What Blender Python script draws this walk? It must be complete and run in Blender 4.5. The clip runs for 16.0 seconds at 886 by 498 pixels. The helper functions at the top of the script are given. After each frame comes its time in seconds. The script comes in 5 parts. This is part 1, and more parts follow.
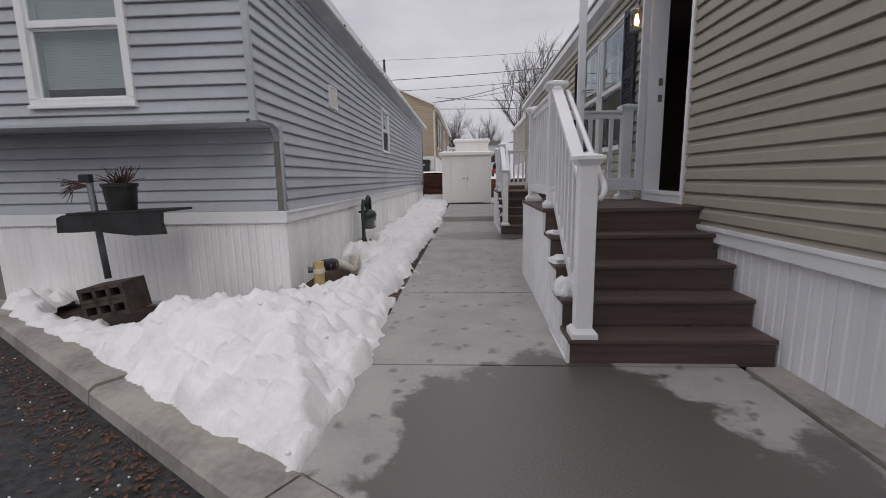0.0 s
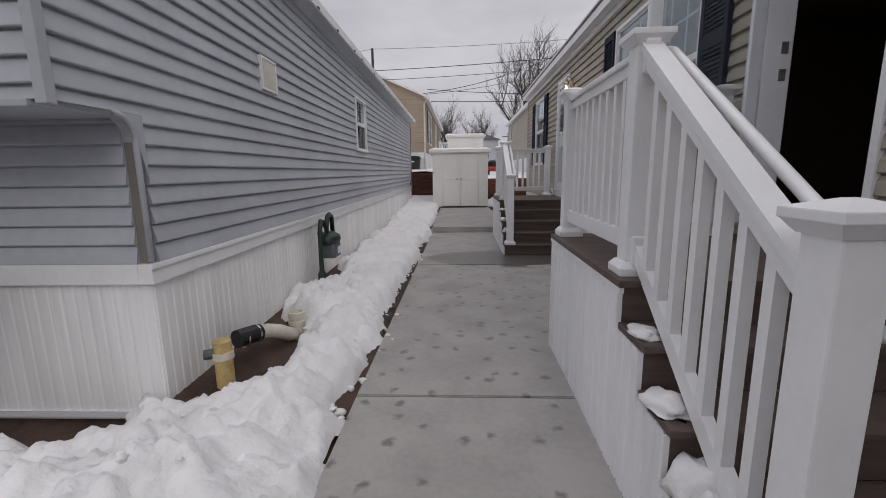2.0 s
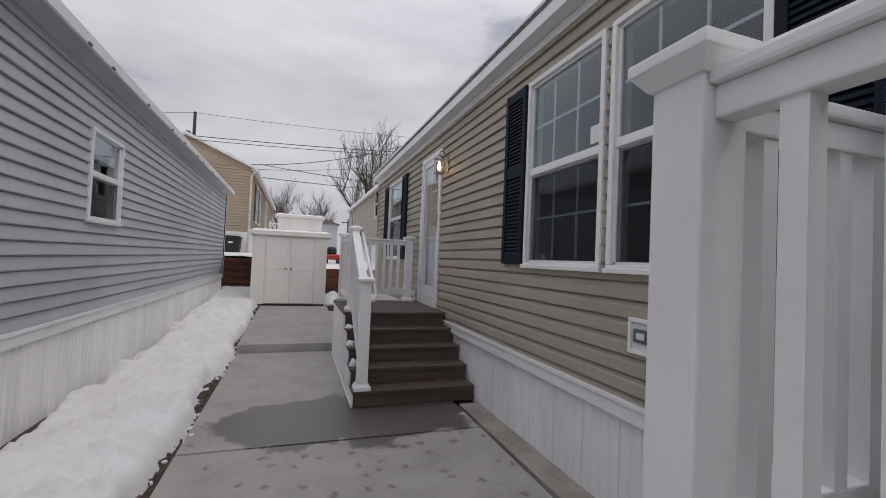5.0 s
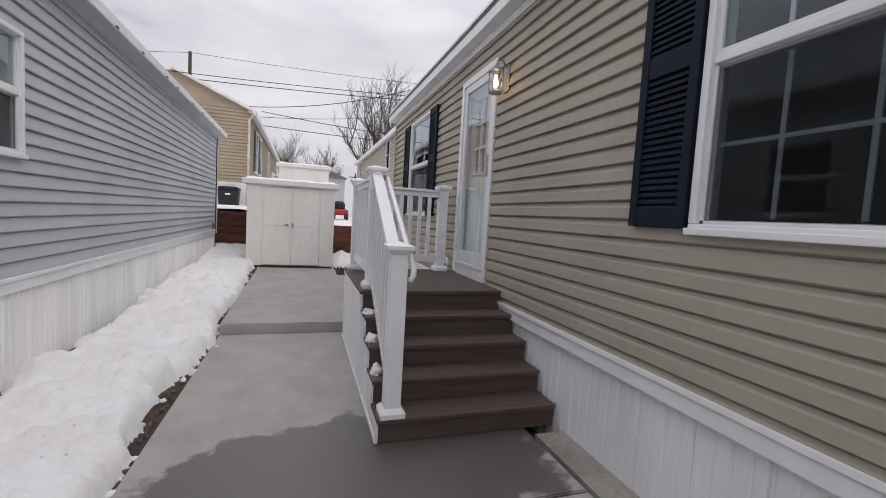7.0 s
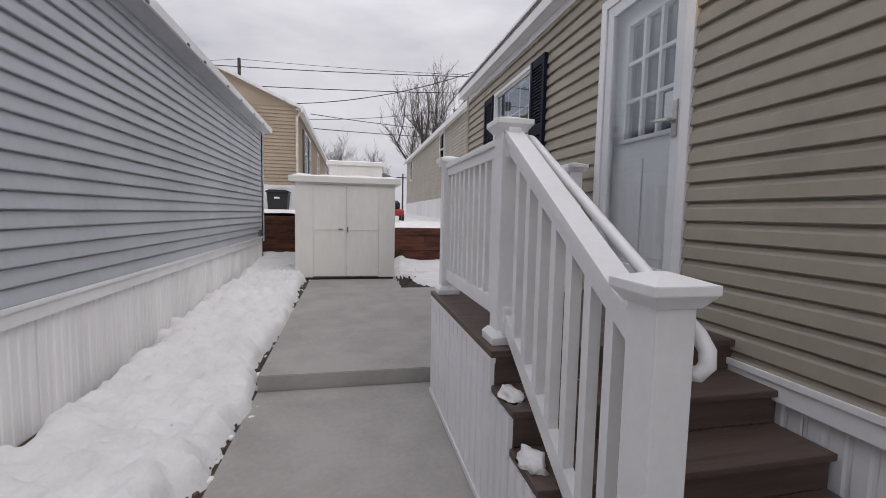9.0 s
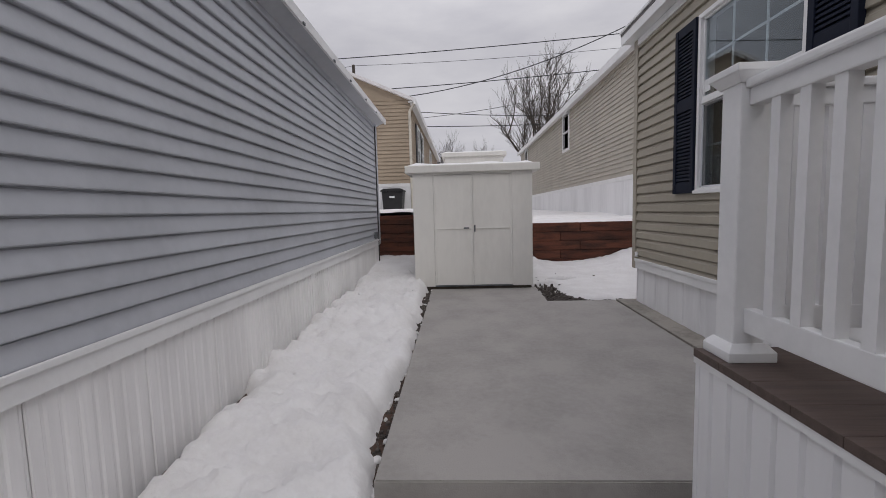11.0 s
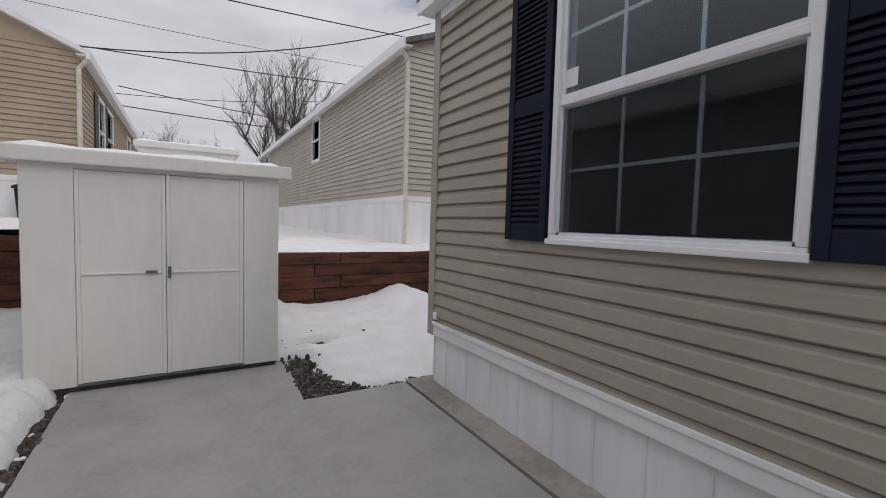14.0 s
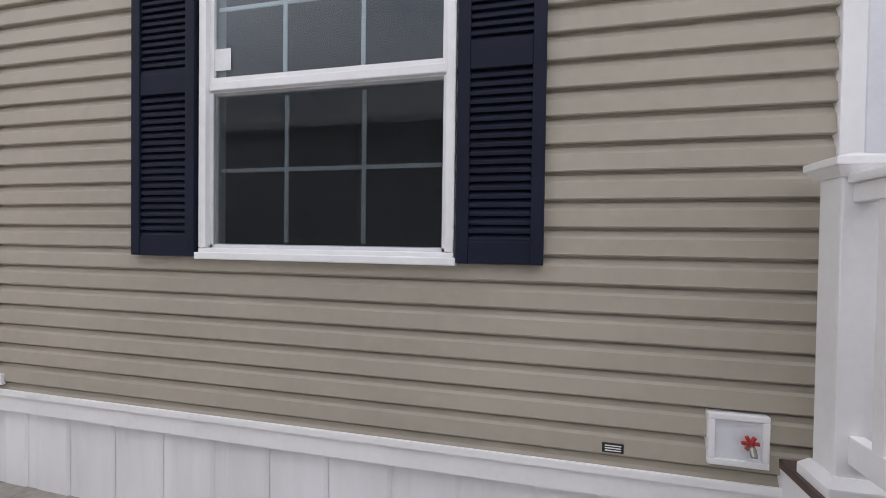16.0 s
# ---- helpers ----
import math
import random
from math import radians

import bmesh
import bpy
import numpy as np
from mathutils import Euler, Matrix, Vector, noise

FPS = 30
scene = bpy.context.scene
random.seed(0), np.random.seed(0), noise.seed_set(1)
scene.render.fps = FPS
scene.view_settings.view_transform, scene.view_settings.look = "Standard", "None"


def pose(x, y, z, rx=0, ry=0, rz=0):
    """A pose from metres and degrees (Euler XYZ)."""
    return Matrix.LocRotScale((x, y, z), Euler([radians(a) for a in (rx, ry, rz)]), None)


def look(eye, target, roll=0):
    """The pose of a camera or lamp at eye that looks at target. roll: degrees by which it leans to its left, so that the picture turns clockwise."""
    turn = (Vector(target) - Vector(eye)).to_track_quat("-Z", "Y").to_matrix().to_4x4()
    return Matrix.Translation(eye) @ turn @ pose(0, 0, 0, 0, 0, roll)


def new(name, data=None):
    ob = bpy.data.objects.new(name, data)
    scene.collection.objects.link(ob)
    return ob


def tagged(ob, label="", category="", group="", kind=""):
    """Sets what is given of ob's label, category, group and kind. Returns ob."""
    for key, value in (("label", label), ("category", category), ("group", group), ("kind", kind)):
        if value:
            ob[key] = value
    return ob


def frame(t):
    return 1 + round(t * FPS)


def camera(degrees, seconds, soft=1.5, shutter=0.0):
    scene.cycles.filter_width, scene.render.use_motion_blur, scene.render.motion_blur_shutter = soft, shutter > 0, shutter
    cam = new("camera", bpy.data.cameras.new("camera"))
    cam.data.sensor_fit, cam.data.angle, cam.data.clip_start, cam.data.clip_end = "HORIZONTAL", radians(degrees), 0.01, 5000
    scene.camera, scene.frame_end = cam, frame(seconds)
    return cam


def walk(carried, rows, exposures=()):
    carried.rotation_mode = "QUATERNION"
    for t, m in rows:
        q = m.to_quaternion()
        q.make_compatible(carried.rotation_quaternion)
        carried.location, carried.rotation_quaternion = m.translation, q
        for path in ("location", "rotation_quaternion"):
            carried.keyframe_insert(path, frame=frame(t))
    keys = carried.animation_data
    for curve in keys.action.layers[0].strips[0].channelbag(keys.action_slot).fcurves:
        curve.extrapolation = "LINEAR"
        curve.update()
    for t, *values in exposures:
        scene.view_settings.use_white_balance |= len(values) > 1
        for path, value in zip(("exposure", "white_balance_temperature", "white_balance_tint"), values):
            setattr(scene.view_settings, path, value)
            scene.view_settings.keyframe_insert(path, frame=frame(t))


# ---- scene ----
cam = camera(92.1, 16.0, soft=0.9)
PATH = [
    (0, (-0.025, 0.943, 1.11), (-0.153, 2.911, 0.783), -1.1),
    (0.5, (-0.081, 1.422, 1.109), (-0.273, 3.386, 0.78), -1.7),
    (1, (-0.086, 1.871, 1.15), (-0.152, 3.843, 0.822), -1.6),
    (1.5, (-0.081, 2.32, 1.267), (-0.297, 4.284, 0.958), -0.2),
    (2, (-0.085, 2.721, 1.305), (-0.175, 4.688, 0.95), -0.8),
    (2.5, (-0.057, 3.115, 1.344), (0.171, 5.083, 1.075), -2.1),
    (3, (0.016, 3.523, 1.358), (0.57, 5.427, 1.096), 0.6),
    (3.5, (-0.021, 3.939, 1.362), (0.603, 5.823, 1.114), -0.2),
    (4, (-0.047, 4.376, 1.362), (0.526, 6.282, 1.155), 0.2),
    (4.2, (-0.043, 4.55, 1.402), (0.501, 6.471, 1.298), 1.5),
    (6.3, (0.097, 6.265, 1.468), (0.86, 8.111, 1.574), 2.7),
    (6.5, (0.085, 6.421, 1.452), (0.854, 8.267, 1.411), 3.6),
    (7, (0.103, 6.859, 1.43), (0.728, 8.753, 1.284), 3.4),
    (7.5, (0.097, 7.297, 1.363), (0.669, 9.205, 1.181), 3.0),
    (8, (0.088, 7.721, 1.386), (0.821, 9.578, 1.263), 2.8),
    (8.5, (0.075, 8.172, 1.407), (0.704, 10.066, 1.269), 3.1),
    (9, (-0.027, 8.599, 1.386), (0.389, 10.549, 1.224), 1.2),
    (9.5, (-0.096, 9.031, 1.348), (-0.04, 11.01, 1.062), 0.9),
    (9.7, (-0.14, 9.183, 1.397), (-0.182, 11.168, 1.156), -0.0),
    (11.8, (-0.325, 10.757, 1.308), (-0.402, 12.748, 1.134), -2.0),
    (12, (-0.322, 10.908, 1.306), (-0.326, 12.895, 1.084), -3.1),
    (12.5, (-0.256, 11.329, 1.326), (-0.14, 13.315, 1.121), -0.4),
    (13, (-0.255, 11.684, 1.297), (0.044, 13.639, 1.001), 0.8),
    (13.5, (-0.125, 12.115, 1.492), (0.605, 13.964, 1.277), -0.0),
    (14, (0.005, 12.334, 1.533), (1.037, 14.043, 1.416), 1.6),
    (14.5, (0.136, 12.475, 1.561), (1.56, 13.877, 1.479), 2.2),
    (15, (0.168, 12.539, 1.535), (1.888, 13.556, 1.449), 2.8),
    (15.5, (0.166, 12.574, 1.537), (2.033, 13.287, 1.45), 1.4),
    (16, (0.136, 12.576, 1.53), (2.081, 13.039, 1.496), 0.8),
]
walk(cam, [(t, look(eye, target, roll)) for t, eye, target, roll in PATH],
     [(0.0, -0.42), (3.0, -0.54), (4.0, -0.54), (6.5, -0.12), (8.0, -0.07), (9.5, -0.36), (12.0, -0.53), (13.0, -0.42), (13.5, -0.45), (14.5, -0.25), (15.0, 0.05), (16.0, 0.48)])

# ---- light ----
world = bpy.data.worlds.new("overcast_sky")
scene.world = world
world.use_nodes = True
wn, wl = world.node_tree.nodes, world.node_tree.links
wn.clear()
sky = wn.new("ShaderNodeTexSky")
sky.sky_type, sky.sun_disc, sky.sun_elevation, sky.sun_rotation = "NISHITA", False, radians(38), radians(150)
coord = wn.new("ShaderNodeTexCoord")
stretch = wn.new("ShaderNodeMapping")
stretch.inputs["Scale"].default_value = (1.0, 1.0, 3.0)
cloud = wn.new("ShaderNodeTexNoise")
cloud.inputs["Scale"].default_value, cloud.inputs["Detail"].default_value, cloud.inputs["Roughness"].default_value = 2.2, 8, 0.55
tone = wn.new("ShaderNodeValToRGB")
tone.color_ramp.elements[0].position, tone.color_ramp.elements[0].color = 0.30, (0.565, 0.56, 0.635, 1)
tone.color_ramp.elements[1].position, tone.color_ramp.elements[1].color = 0.66, (0.84, 0.828, 0.875, 1)
cover = wn.new("ShaderNodeValToRGB")
cover.color_ramp.elements[0].position, cover.color_ramp.elements[0].color = 0.28, (0.35, 0.35, 0.35, 1)
cover.color_ramp.elements[1].position, cover.color_ramp.elements[1].color = 0.40, (1, 1, 1, 1)
skybg, cloudbg, skymix, wout = wn.new("ShaderNodeBackground"), wn.new("ShaderNodeBackground"), wn.new("ShaderNodeMixShader"), wn.new("ShaderNodeOutputWorld")
skybg.inputs["Strength"].default_value = 0.10
wl.new(coord.outputs["Generated"], stretch.inputs["Vector"])
wl.new(stretch.outputs["Vector"], cloud.inputs["Vector"])
wl.new(cloud.outputs["Fac"], tone.inputs["Fac"])
wl.new(cloud.outputs["Fac"], cover.inputs["Fac"])
wl.new(sky.outputs["Color"], skybg.inputs["Color"])
updown, lift = wn.new("ShaderNodeSeparateXYZ"), wn.new("ShaderNodeMapRange")
lift.inputs["From Min"].default_value, lift.inputs["From Max"].default_value = 0.35, 1.0
lift.inputs["To Min"].default_value, lift.inputs["To Max"].default_value = 1.05, 2.2
wl.new(coord.outputs["Generated"], updown.inputs[0])
wl.new(updown.outputs["Z"], lift.inputs["Value"])
wl.new(lift.outputs["Result"], cloudbg.inputs["Strength"])
wl.new(tone.outputs["Color"], cloudbg.inputs["Color"])
wl.new(cover.outputs["Color"], skymix.inputs["Fac"])
wl.new(skybg.outputs["Background"], skymix.inputs[1])
wl.new(cloudbg.outputs["Background"], skymix.inputs[2])
wl.new(skymix.outputs["Shader"], wout.inputs["Surface"])

sun_data = bpy.data.lights.new("sun", "SUN")
sun_data.energy, sun_data.angle, sun_data.color = 0.6, radians(25), (1.0, 0.96, 0.9)
sun = new("sun", sun_data)
sun.matrix_world = look((6, -10, 12), (0, 4, 0))


# ---- materials ----
def mat(name, color, rough=0.6, metal=0.0, var=0.12, scale=6.0, bump=0.0, bscale=60.0, tint=None, streak=(1, 1, 1), rnd=0.0, spec=0.5):
    """A painted, stained or grained surface: two noises vary its colour, a finer one its relief."""
    m = bpy.data.materials.new(name)
    m.use_nodes = True
    n, l = m.node_tree.nodes, m.node_tree.links
    b = n["Principled BSDF"]
    b.inputs["Roughness"].default_value, b.inputs["Metallic"].default_value = rough, metal
    b.inputs["Specular IOR Level"].default_value = spec
    tc, mp = n.new("ShaderNodeTexCoord"), n.new("ShaderNodeMapping")
    mp.inputs["Scale"].default_value = streak
    l.new(tc.outputs["Object"], mp.inputs["Vector"])
    big, fine = n.new("ShaderNodeTexNoise"), n.new("ShaderNodeTexNoise")
    big.inputs["Scale"].default_value, big.inputs["Detail"].default_value = scale, 4
    fine.inputs["Scale"].default_value, fine.inputs["Detail"].default_value = scale * 11, 3
    l.new(mp.outputs["Vector"], big.inputs["Vector"])
    l.new(mp.outputs["Vector"], fine.inputs["Vector"])
    add = n.new("ShaderNodeMath")
    add.operation = "MULTIPLY_ADD"
    add.inputs[1].default_value = 0.4
    l.new(fine.outputs["Fac"], add.inputs[0])
    l.new(big.outputs["Fac"], add.inputs[2])
    ramp = n.new("ShaderNodeValToRGB")
    lo = tint or [c * (1 - 2.2 * var) for c in color]
    hi = [min(1, c * (1 + 0.8 * var)) for c in color]
    ramp.color_ramp.elements[0].position, ramp.color_ramp.elements[0].color = 0.45, (*lo, 1)
    ramp.color_ramp.elements[1].position, ramp.color_ramp.elements[1].color = 0.82, (*hi, 1)
    l.new(add.outputs[0], ramp.inputs["Fac"])
    out = ramp.outputs["Color"]
    if rnd:
        info, hsv, mr = n.new("ShaderNodeObjectInfo"), n.new("ShaderNodeHueSaturation"), n.new("ShaderNodeMapRange")
        mr.inputs["To Min"].default_value, mr.inputs["To Max"].default_value = 1 - rnd, 1 + rnd
        l.new(info.outputs["Random"], mr.inputs["Value"])
        l.new(mr.outputs["Result"], hsv.inputs["Value"])
        l.new(out, hsv.inputs["Color"])
        out = hsv.outputs["Color"]
    l.new(out, b.inputs["Base Color"])
    if bump:
        bn, bp = n.new("ShaderNodeTexNoise"), n.new("ShaderNodeBump")
        bn.inputs["Scale"].default_value, bn.inputs["Detail"].default_value = bscale, 5
        bp.inputs["Strength"].default_value, bp.inputs["Distance"].default_value = bump, 0.01
        l.new(mp.outputs["Vector"], bn.inputs["Vector"])
        l.new(bn.outputs["Fac"], bp.inputs["Height"])
        l.new(bp.outputs["Normal"], b.inputs["Normal"])
    return m


def concrete_mat(name, wet=()):
    """Broom-finished concrete with dark drip spots and wet pools: (x, y, radius x, radius y) each."""
    m = mat(name, (0.36, 0.342, 0.322), 0.85, var=0.075, scale=2.6, bump=0.25, bscale=140)
    n, l = m.node_tree.nodes, m.node_tree.links
    b = n["Principled BSDF"]
    src = b.inputs["Base Color"].links[0].from_socket
    tc = n.new("ShaderNodeTexCoord")
    wob = n.new("ShaderNodeTexNoise")
    wob.inputs["Scale"].default_value, wob.inputs["Detail"].default_value, wob.inputs["Roughness"].default_value = 1.9, 6, 0.6
    l.new(tc.outputs["Object"], wob.inputs["Vector"])
    total = None
    for x, y, rx, ry in wet:
        mp, ln = n.new("ShaderNodeMapping"), n.new("ShaderNodeVectorMath")
        mp.inputs["Location"].default_value = (-x / rx, -y / ry, 0)
        mp.inputs["Scale"].default_value = (1 / rx, 1 / ry, 0)
        ln.operation = "LENGTH"
        l.new(tc.outputs["Object"], mp.inputs["Vector"])
        l.new(mp.outputs["Vector"], ln.inputs[0])
        if total is None:
            total = ln.outputs["Value"]
        else:
            mn = n.new("ShaderNodeMath")
            mn.operation = "MINIMUM"
            l.new(total, mn.inputs[0])
            l.new(ln.outputs["Value"], mn.inputs[1])
            total = mn.outputs[0]
    ma = n.new("ShaderNodeMath")
    ma.operation = "MULTIPLY_ADD"
    ma.inputs[1].default_value = 1.9
    l.new(wob.outputs["Fac"], ma.inputs[0])
    l.new(total, ma.inputs[2])
    edge = n.new("ShaderNodeMapRange")
    edge.inputs["From Min"].default_value, edge.inputs["From Max"].default_value = 1.90, 2.0
    edge.inputs["To Min"].default_value, edge.inputs["To Max"].default_value = 1.0, 0.0
    l.new(ma.outputs[0], edge.inputs["Value"])
    vor, dots = n.new("ShaderNodeTexVoronoi"), n.new("ShaderNodeMapRange")
    vor.voronoi_dimensions = "2D"
    vor.inputs["Scale"].default_value = 5.2
    jig, shove = n.new("ShaderNodeTexNoise"), n.new("ShaderNodeVectorMath")
    jig.inputs["Scale"].default_value, jig.inputs["Detail"].default_value = 14, 3
    shove.operation = "MULTIPLY_ADD"
    shove.inputs[1].default_value = (0.10, 0.10, 0.0)
    l.new(tc.outputs["Object"], jig.inputs["Vector"])
    l.new(jig.outputs["Color"], shove.inputs[0])
    l.new(tc.outputs["Object"], shove.inputs[2])
    l.new(shove.outputs["Vector"], vor.inputs["Vector"])
    dots.inputs["From Min"].default_value, dots.inputs["From Max"].default_value = 0.05, 0.20
    dots.inputs["To Min"].default_value, dots.inputs["To Max"].default_value = 0.85, 0.0
    l.new(vor.outputs["Distance"], dots.inputs["Value"])
    sep, ylim = n.new("ShaderNodeSeparateXYZ"), n.new("ShaderNodeMath")
    l.new(tc.outputs["Object"], sep.inputs[0])
    ylim.operation = "LESS_THAN"
    ylim.inputs[1].default_value = 9.0
    l.new(sep.outputs["Y"], ylim.inputs[0])
    pick, keep, dm = n.new("ShaderNodeSeparateXYZ"), n.new("ShaderNodeMath"), n.new("ShaderNodeMath")
    keep.operation, keep.inputs[1].default_value = "GREATER_THAN", 0.45
    l.new(vor.outputs["Color"], pick.inputs[0])
    l.new(pick.outputs["X"], keep.inputs[0])
    some = n.new("ShaderNodeMath")
    some.operation = "MULTIPLY"
    l.new(dots.outputs["Result"], some.inputs[0])
    l.new(keep.outputs[0], some.inputs[1])
    dm.operation = "MULTIPLY"
    l.new(some.outputs[0], dm.inputs[0])
    l.new(ylim.outputs[0], dm.inputs[1])
    mx = n.new("ShaderNodeMath")
    mx.operation = "MAXIMUM"
    l.new(dm.outputs[0], mx.inputs[0])
    l.new(edge.outputs["Result"], mx.inputs[1])
    mix = n.new("ShaderNodeMix")
    mix.data_type, mix.blend_type = "RGBA", "MIX"
    l.new(mx.outputs[0], mix.inputs["Factor"])
    l.new(src, mix.inputs["A"])
    mix.inputs["B"].default_value = (0.115, 0.104, 0.094, 1)
    l.new(mix.outputs["Result"], b.inputs["Base Color"])
    rr = n.new("ShaderNodeMapRange")
    rr.inputs["To Min"].default_value, rr.inputs["To Max"].default_value = 0.85, 0.28
    l.new(mx.outputs[0], rr.inputs["Value"])
    l.new(rr.outputs["Result"], b.inputs["Roughness"])
    return m


def glass_mat(name, clear=0.86, tint=(0.9, 0.95, 0.97), gloss=0.05):
    m = bpy.data.materials.new(name)
    m.use_nodes = True
    n, l = m.node_tree.nodes, m.node_tree.links
    n.clear()
    out, mix, tr, gl, fr = (n.new("ShaderNode" + k) for k in ("OutputMaterial", "MixShader", "BsdfTransparent", "BsdfGlossy", "LayerWeight"))
    tr.inputs["Color"].default_value = (*[c * clear for c in tint], 1)
    gl.inputs["Roughness"].default_value = 0.02
    gl.inputs["Color"].default_value = (0.90, 0.96, 1.0, 1)
    fr.inputs["Blend"].default_value = 0.5
    pw, sc = n.new("ShaderNodeMath"), n.new("ShaderNodeMath")
    pw.operation, sc.operation = "POWER", "MULTIPLY_ADD"
    pw.inputs[1].default_value = 3.0
    sc.inputs[1].default_value, sc.inputs[2].default_value = 0.75, gloss
    l.new(fr.outputs["Facing"], pw.inputs[0])
    l.new(pw.outputs[0], sc.inputs[0])
    l.new(sc.outputs[0], mix.inputs["Fac"])
    l.new(tr.outputs["BSDF"], mix.inputs[1])
    l.new(gl.outputs["BSDF"], mix.inputs[2])
    l.new(mix.outputs["Shader"], out.inputs["Surface"])
    return m


def mesh_mat(name, color, opacity):
    """Insect screen: thin dark threads."""
    m = bpy.data.materials.new(name)
    m.use_nodes = True
    n, l = m.node_tree.nodes, m.node_tree.links
    n.clear()
    out, mix, tr, df = (n.new("ShaderNode" + k) for k in ("OutputMaterial", "MixShader", "BsdfTransparent", "BsdfDiffuse"))
    df.inputs["Color"].default_value = (*color, 1)
    mix.inputs["Fac"].default_value = opacity
    l.new(tr.outputs["BSDF"], mix.inputs[1])
    l.new(df.outputs["BSDF"], mix.inputs[2])
    l.new(mix.outputs["Shader"], out.inputs["Surface"])
    return m


def glow_mat(name, color, power):
    m = bpy.data.materials.new(name)
    m.use_nodes = True
    b = m.node_tree.nodes["Principled BSDF"]
    b.inputs["Emission Color"].default_value = (*color, 1)
    b.inputs["Emission Strength"].default_value = power
    return m


M_TAUPE = mat("taupe_vinyl", (0.35, 0.317, 0.255), 0.5, var=0.05, scale=1.5, bump=0.06, bscale=90, rnd=0.03)
M_GREY = mat("blue_grey_vinyl", (0.44, 0.455, 0.49), 0.5, var=0.06, scale=1.3, bump=0.06, bscale=80, rnd=0.03)
M_TAN = mat("tan_vinyl", (0.37, 0.295, 0.215), 0.6, var=0.05, scale=1.2, rnd=0.03)
# taupe vinyl with open-sky brightness put into its colour, for the neighbour
M_TAUPE_SKYLIT = mat("skylit_taupe_vinyl", (0.43, 0.395, 0.335), 0.55, var=0.05, scale=1.3, rnd=0.03)
M_WHITE = mat("white_vinyl", (0.80, 0.80, 0.80), 0.4, var=0.03, scale=3, bump=0.02)
M_SKIRT = mat("white_skirting", (0.80, 0.80, 0.81), 0.5, var=0.06, scale=1.2, streak=(1, 1, 0.15))
M_OLDSKIRT = mat("weathered_white_skirting", (0.82, 0.81, 0.805), 0.55, var=0.085, scale=3.2, streak=(1, 1, 0.06), tint=(0.74, 0.73, 0.725))
M_SHED = mat("off_white_shed_panel", (0.77, 0.755, 0.715), 0.5, var=0.04, scale=1.5, streak=(1, 1, 0.3))
M_NAVY = mat("navy_vinyl", (0.008, 0.012, 0.026), 0.65, var=0.1, scale=4, spec=0.2)
M_DECK = mat("brown_composite_deck", (0.095, 0.066, 0.055), 0.6, var=0.16, scale=5, streak=(0.3, 6, 6), bump=0.15, bscale=30)
M_SNOW = mat("snow", (0.80, 0.79, 0.785), 0.8, var=0.03, scale=3, bump=0.9, bscale=34, tint=(0.72, 0.705, 0.695))
M_SOIL = mat("wet_soil", (0.062, 0.036, 0.025), 0.9, var=0.3, scale=4, bump=0.8, bscale=50)
M_GRAVEL = mat("dark_gravel", (0.10, 0.085, 0.075), 0.9, var=0.4, scale=20, bump=0.9, bscale=60)
M_ASPHALT = mat("asphalt", (0.028, 0.027, 0.027), 0.8, var=0.4, scale=22, bump=0.8, bscale=120)
M_KERB = mat("kerb_concrete", (0.30, 0.277, 0.245), 0.85, var=0.2, scale=2.2, bump=0.35, bscale=90)
M_TIMBER = mat("red_brown_timber", (0.095, 0.031, 0.017), 0.85, var=0.4, scale=3.5, streak=(0.6, 2, 3), bump=0.9, bscale=14, tint=(0.014, 0.007, 0.005), rnd=0.2)
M_GLASS = glass_mat("window_glass")
M_CLEAR = glass_mat("clear_glass", 0.97, (0.97, 0.98, 0.98), 0.04)
M_SCREEN = mesh_mat("insect_screen", (0.02, 0.02, 0.021), 0.24)
M_ROOF = mat("roof_shingle", (0.16, 0.15, 0.15), 0.9, var=0.2, scale=10, bump=0.4)
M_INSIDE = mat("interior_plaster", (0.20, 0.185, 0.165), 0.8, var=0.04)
M_FLOOR = mat("interior_wood_floor", (0.09, 0.05, 0.03), 0.5, var=0.2, streak=(0.4, 6, 6))
M_METER = mat("green_meter_paint", (0.013, 0.029, 0.019), 0.5, var=0.2, scale=14, bump=0.1)
M_GREYMETAL = mat("grey_metal", (0.13, 0.14, 0.15), 0.5, metal=0.4, var=0.15)
M_BLACK = mat("black_plastic", (0.013, 0.013, 0.014), 0.5, var=0.2)
M_DARKWOOD = mat("black_stained_board", (0.022, 0.021, 0.022), 0.7, var=0.3, bump=0.3)
M_PVC = mat("aged_white_pvc", (0.62, 0.58, 0.50), 0.5, var=0.1)
M_YELLOW = mat("yellowed_pipe", (0.50, 0.37, 0.16), 0.55, var=0.2, scale=9)
M_BLOCK = mat("mossy_brown_block", (0.06, 0.045, 0.034), 0.9, var=0.3, scale=9, bump=0.6)
M_RED = mat("red_paint", (0.35, 0.02, 0.02), 0.4, var=0.1)
M_CHROME = mat("brushed_nickel", (0.55, 0.54, 0.52), 0.25, metal=1.0, var=0.05)
M_BRONZE = mat("weathered_nickel", (0.30, 0.29, 0.27), 0.4, metal=0.8, var=0.1)
M_BARK = mat("bark", (0.075, 0.062, 0.052), 0.9, var=0.2, scale=8)
M_CABLE = mat("black_cable", (0.02, 0.02, 0.022), 0.6, var=0.1)
M_LEAF = mat("dead_leaf", (0.11, 0.045, 0.023), 0.8, var=0.3, scale=30)
M_PLANT = mat("withered_plant", (0.06, 0.028, 0.026), 0.8, var=0.3, scale=20)
M_CAULK = mat("joint_filler", (0.055, 0.045, 0.035), 0.9, var=0.2)
